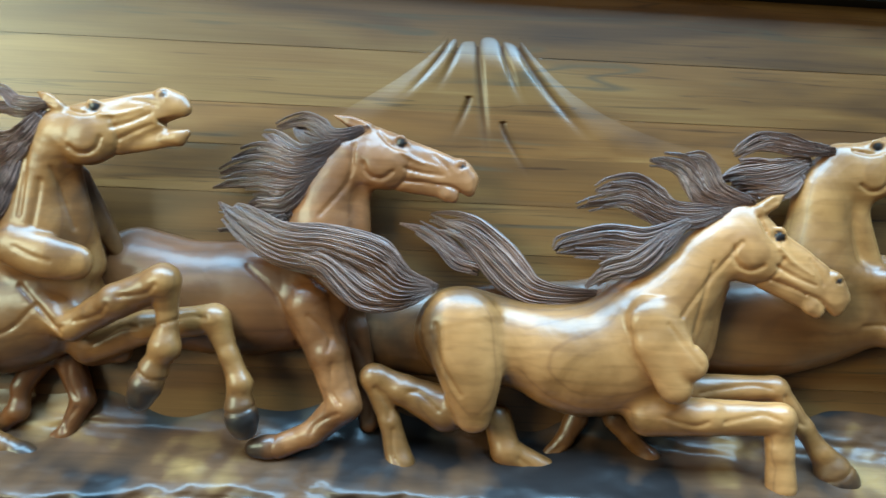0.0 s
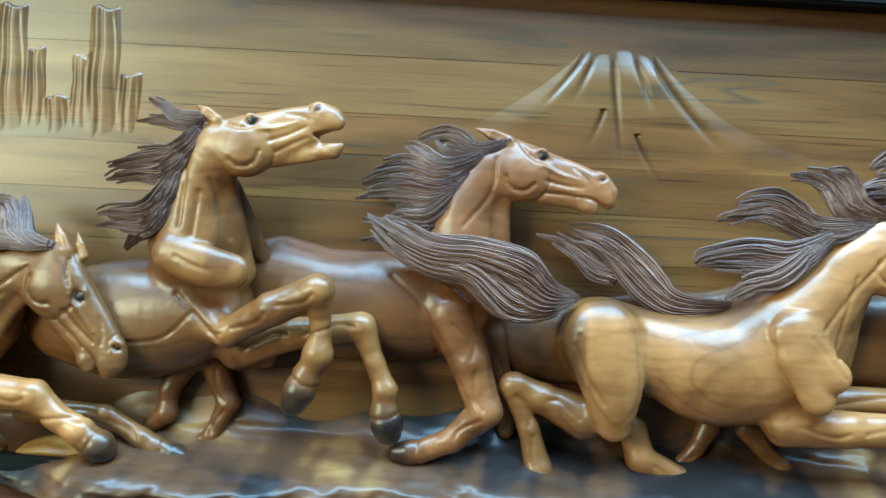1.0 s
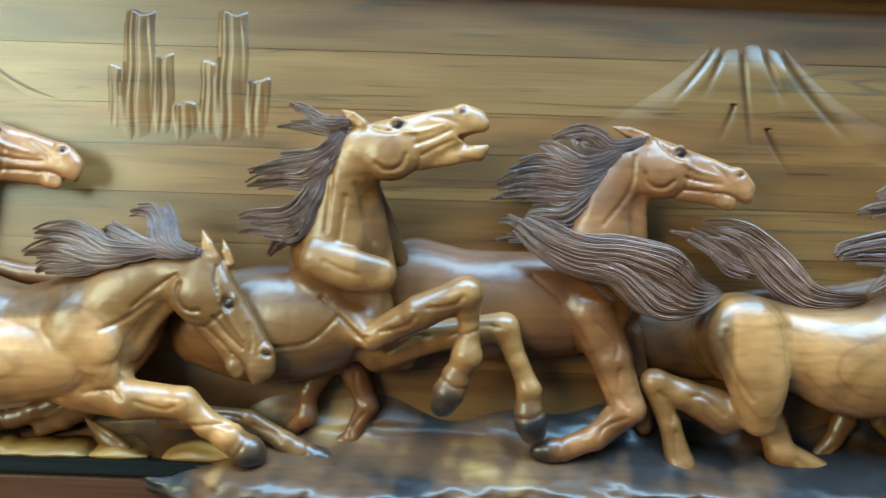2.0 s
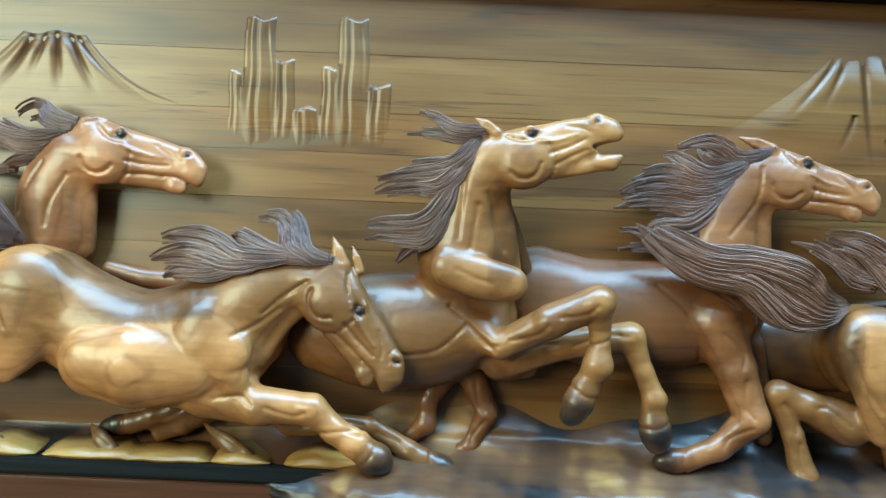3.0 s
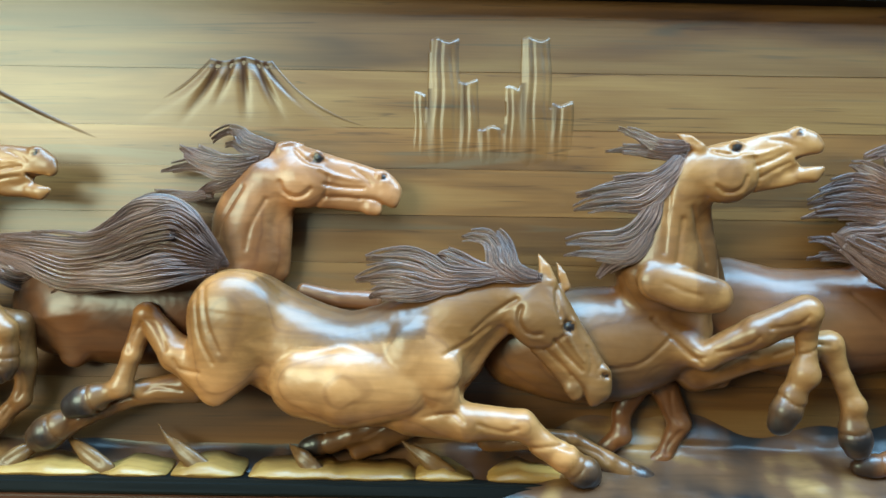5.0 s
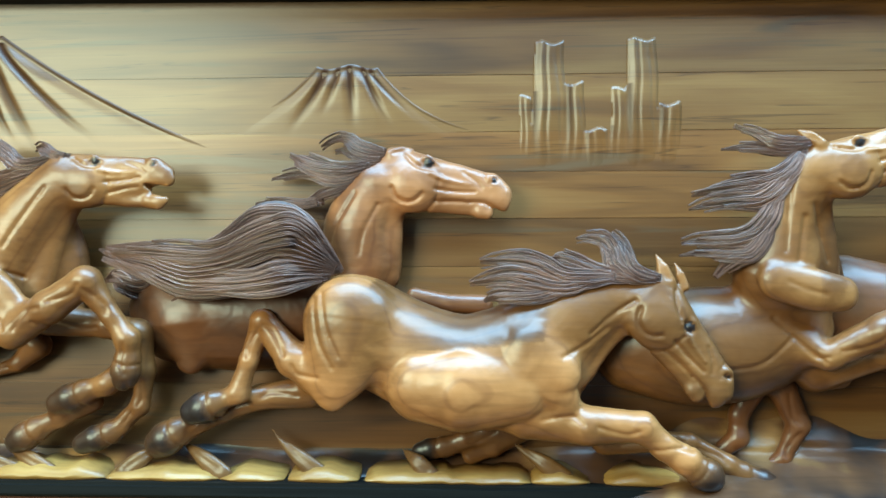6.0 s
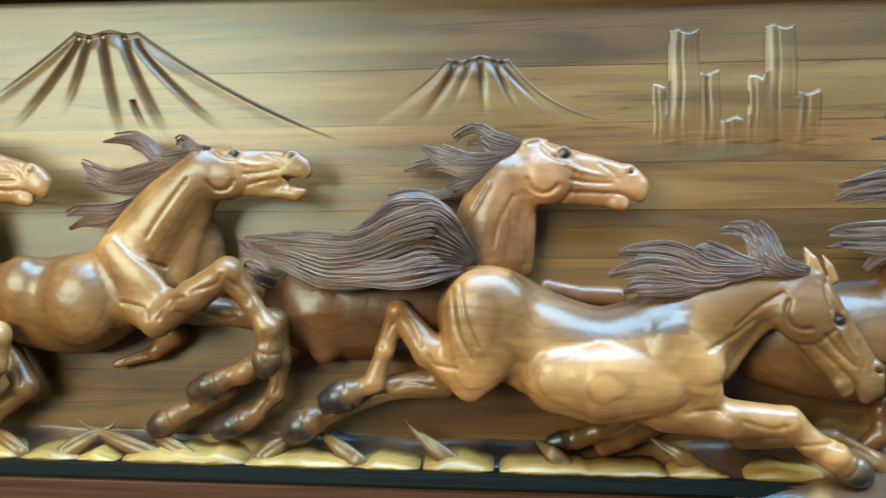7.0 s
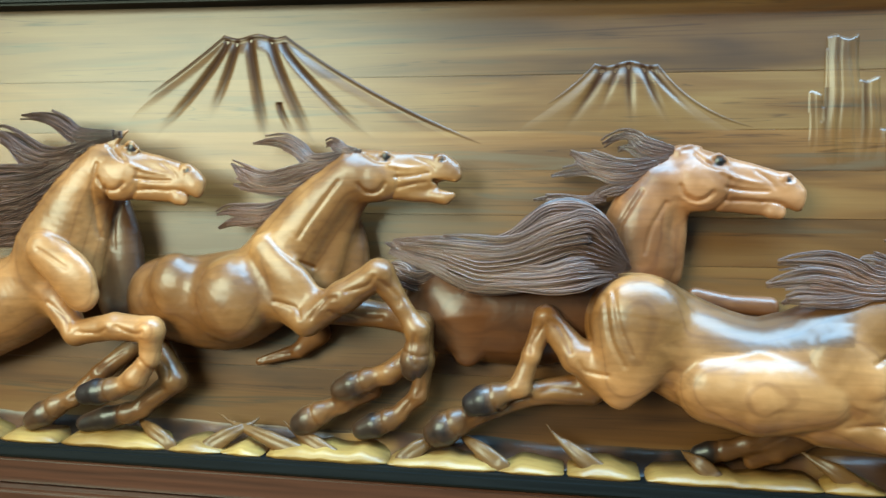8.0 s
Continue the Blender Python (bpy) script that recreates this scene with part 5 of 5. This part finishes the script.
h.leg((-0.759, 1.271, 0.034, 0.0133), (-0.796, 1.251, 0.040, 0.0110), (-0.822, 1.240, 0.042, 0.0124), stain_shade=0.3)
h.hoof(-0.828, 1.238, -0.865, 1.215, 0.042, 0.0197)
h.leg((-0.843, 1.342, 0.020, 0.0194), (-0.867, 1.318, 0.020, 0.0105), (-0.926, 1.299, 0.016, 0.0060), stain_shade=0.3)
h.line((-0.798, 1.545, 0.0050), (-0.835, 1.494, 0.0050), (-0.849, 1.472, 0.0050))
h.line((-0.887, 1.472, 0.0050), (-0.860, 1.447, 0.0050), (-0.834, 1.433, 0.0050))
h.tint(-0.947, 1.329, 0.077, 0.018, 0.000, stain_shade=0.4, soft=0.8)
h.tint(-1.055, 1.394, 0.015, 0.056, 0.000, stain_shade=0.35, soft=0.7)
h.lock((-0.771, 1.584, 0.070, 0.0043), (-0.803, 1.589, 0.064, 0.0086), (-0.823, 1.598, 0.056, 0.0014), strands=6)
h.lock((-0.786, 1.583, 0.068, 0.0050), (-0.834, 1.576, 0.062, 0.0100), (-0.873, 1.593, 0.052, 0.0101), (-0.931, 1.597, 0.042, 0.0015), strands=7)
h.lock((-0.802, 1.571, 0.066, 0.0057), (-0.858, 1.559, 0.060, 0.0129), (-0.908, 1.545, 0.052, 0.0130), (-0.948, 1.553, 0.044, 0.0088), (-0.964, 1.573, 0.038, 0.0015), strands=8)
h.lock((-0.825, 1.555, 0.064, 0.0057), (-0.874, 1.541, 0.058, 0.0101), (-0.926, 1.534, 0.048, 0.0073), (-0.957, 1.545, 0.042, 0.0015), strands=7)
h.lock((-0.864, 1.522, 0.062, 0.0057), (-0.923, 1.506, 0.052, 0.0101), (-0.981, 1.501, 0.042, 0.0015), strands=6)
h.lock((-0.880, 1.506, 0.060, 0.0057), (-0.932, 1.494, 0.050, 0.0087), (-0.978, 1.482, 0.042, 0.0022), strands=6)
h.build('carved_horse', TAWNY, 'brown carved wooden horse leaping with open mouth')

h = Carving()
h.trunk((-1.505, 1.361, 0.026, 0.0892), (-1.402, 1.352, 0.033, 0.0812), (-1.294, 1.373, 0.042, 0.0644), (-1.219, 1.411, 0.047, 0.0582), stain_shade=0.16, flat=0.76)
h.trunk((-1.210, 1.451, 0.054, 0.0607), (-1.175, 1.523, 0.063, 0.0429), (-1.137, 1.573, 0.069, 0.0299), stain_shade=0.16, flat=0.78)
h.limb((-1.204, 1.451, 0.098, 0.0248), (-1.159, 1.418, 0.102, 0.0302), (-1.145, 1.392, 0.098, 0.0248), k=0.006, flat=0.5, stain_shade=0.02, steps=3)
h.limb((-1.134, 1.551, 0.060, 0.0115), (-1.153, 1.492, 0.058, 0.0201), (-1.172, 1.424, 0.052, 0.0261), k=0.014, flat=0.7, stain_shade=0.2, steps=4)
h.limb((-1.137, 1.525, 0.036, 0.0191), (-1.127, 1.453, 0.032, 0.0295), (-1.130, 1.381, 0.028, 0.0341), k=0.008, flat=0.7, stain_shade=0.7, steps=3)
h.head((-1.129, 1.599), (-0.984, 1.548), 0.076, stain_shade=0.14, eye=(0.3, 0.03))
h.ear(-1.122, 1.589, -1.093, 1.615, 0.082, 0.0063)
h.leg((-1.206, 1.389, 0.070, 0.0242), (-1.164, 1.337, 0.080, 0.0169), (-1.102, 1.349, 0.086, 0.0182), (-1.048, 1.346, 0.090, 0.0181), (-1.053, 1.307, 0.084, 0.0133), (-1.075, 1.280, 0.080, 0.0155), (-1.105, 1.263, 0.078, 0.0113), stain_shade=0.1)
h.hoof(-1.109, 1.263, -1.159, 1.252, 0.078, 0.0190)
h.leg((-1.077, 1.327, 0.036, 0.0177), (-1.040, 1.272, 0.040, 0.0176), (-1.094, 1.228, 0.040, 0.0125), stain_shade=0.35)
h.hoof(-1.107, 1.223, -1.180, 1.203, 0.040, 0.0176)
h.leg((-1.115, 1.315, 0.016, 0.0140), (-1.155, 1.276, 0.034, 0.0133), (-1.194, 1.239, 0.040, 0.0125), (-1.216, 1.230, 0.040, 0.0132), stain_shade=0.3)
h.hoof(-1.220, 1.227, -1.265, 1.199, 0.040, 0.0191)
h.line((-1.130, 1.566, 0.0050), (-1.142, 1.520, 0.0050), (-1.141, 1.468, 0.0050))
h.line((-1.117, 1.536, 0.0050), (-1.129, 1.490, 0.0050), (-1.128, 1.453, 0.0050))
h.line((-1.203, 1.451, 0.0050), (-1.177, 1.438, 0.0050), (-1.156, 1.426, 0.0050))
h.lock((-1.100, 1.607, 0.084, 0.0049), (-1.159, 1.608, 0.078, 0.0113), (-1.210, 1.624, 0.066, 0.0100), (-1.274, 1.637, 0.054, 0.0014), strands=8, stain_shade=0.68)
h.lock((-1.126, 1.598, 0.082, 0.0056), (-1.185, 1.580, 0.076, 0.0155), (-1.244, 1.581, 0.066, 0.0200), (-1.296, 1.599, 0.056, 0.0072), (-1.327, 1.603, 0.052, 0.0014), strands=9, stain_shade=0.68)
h.lock((-1.148, 1.579, 0.080, 0.0070), (-1.220, 1.553, 0.074, 0.0212), (-1.297, 1.530, 0.064, 0.0215), (-1.360, 1.522, 0.054, 0.0022), strands=10, stain_shade=0.68)
h.lock((-1.165, 1.556, 0.080, 0.0084), (-1.238, 1.514, 0.072, 0.0255), (-1.307, 1.482, 0.062, 0.0244), (-1.369, 1.465, 0.052, 0.0029), strands=10, stain_shade=0.68)
h.lock((-1.195, 1.514, 0.078, 0.0085), (-1.248, 1.482, 0.070, 0.0199), (-1.299, 1.454, 0.060, 0.0144), (-1.352, 1.441, 0.050, 0.0022), strands=8, stain_shade=0.68)
h.build('carved_horse', GOLDEN, 'pale golden carved wooden horse with folded forelegs')
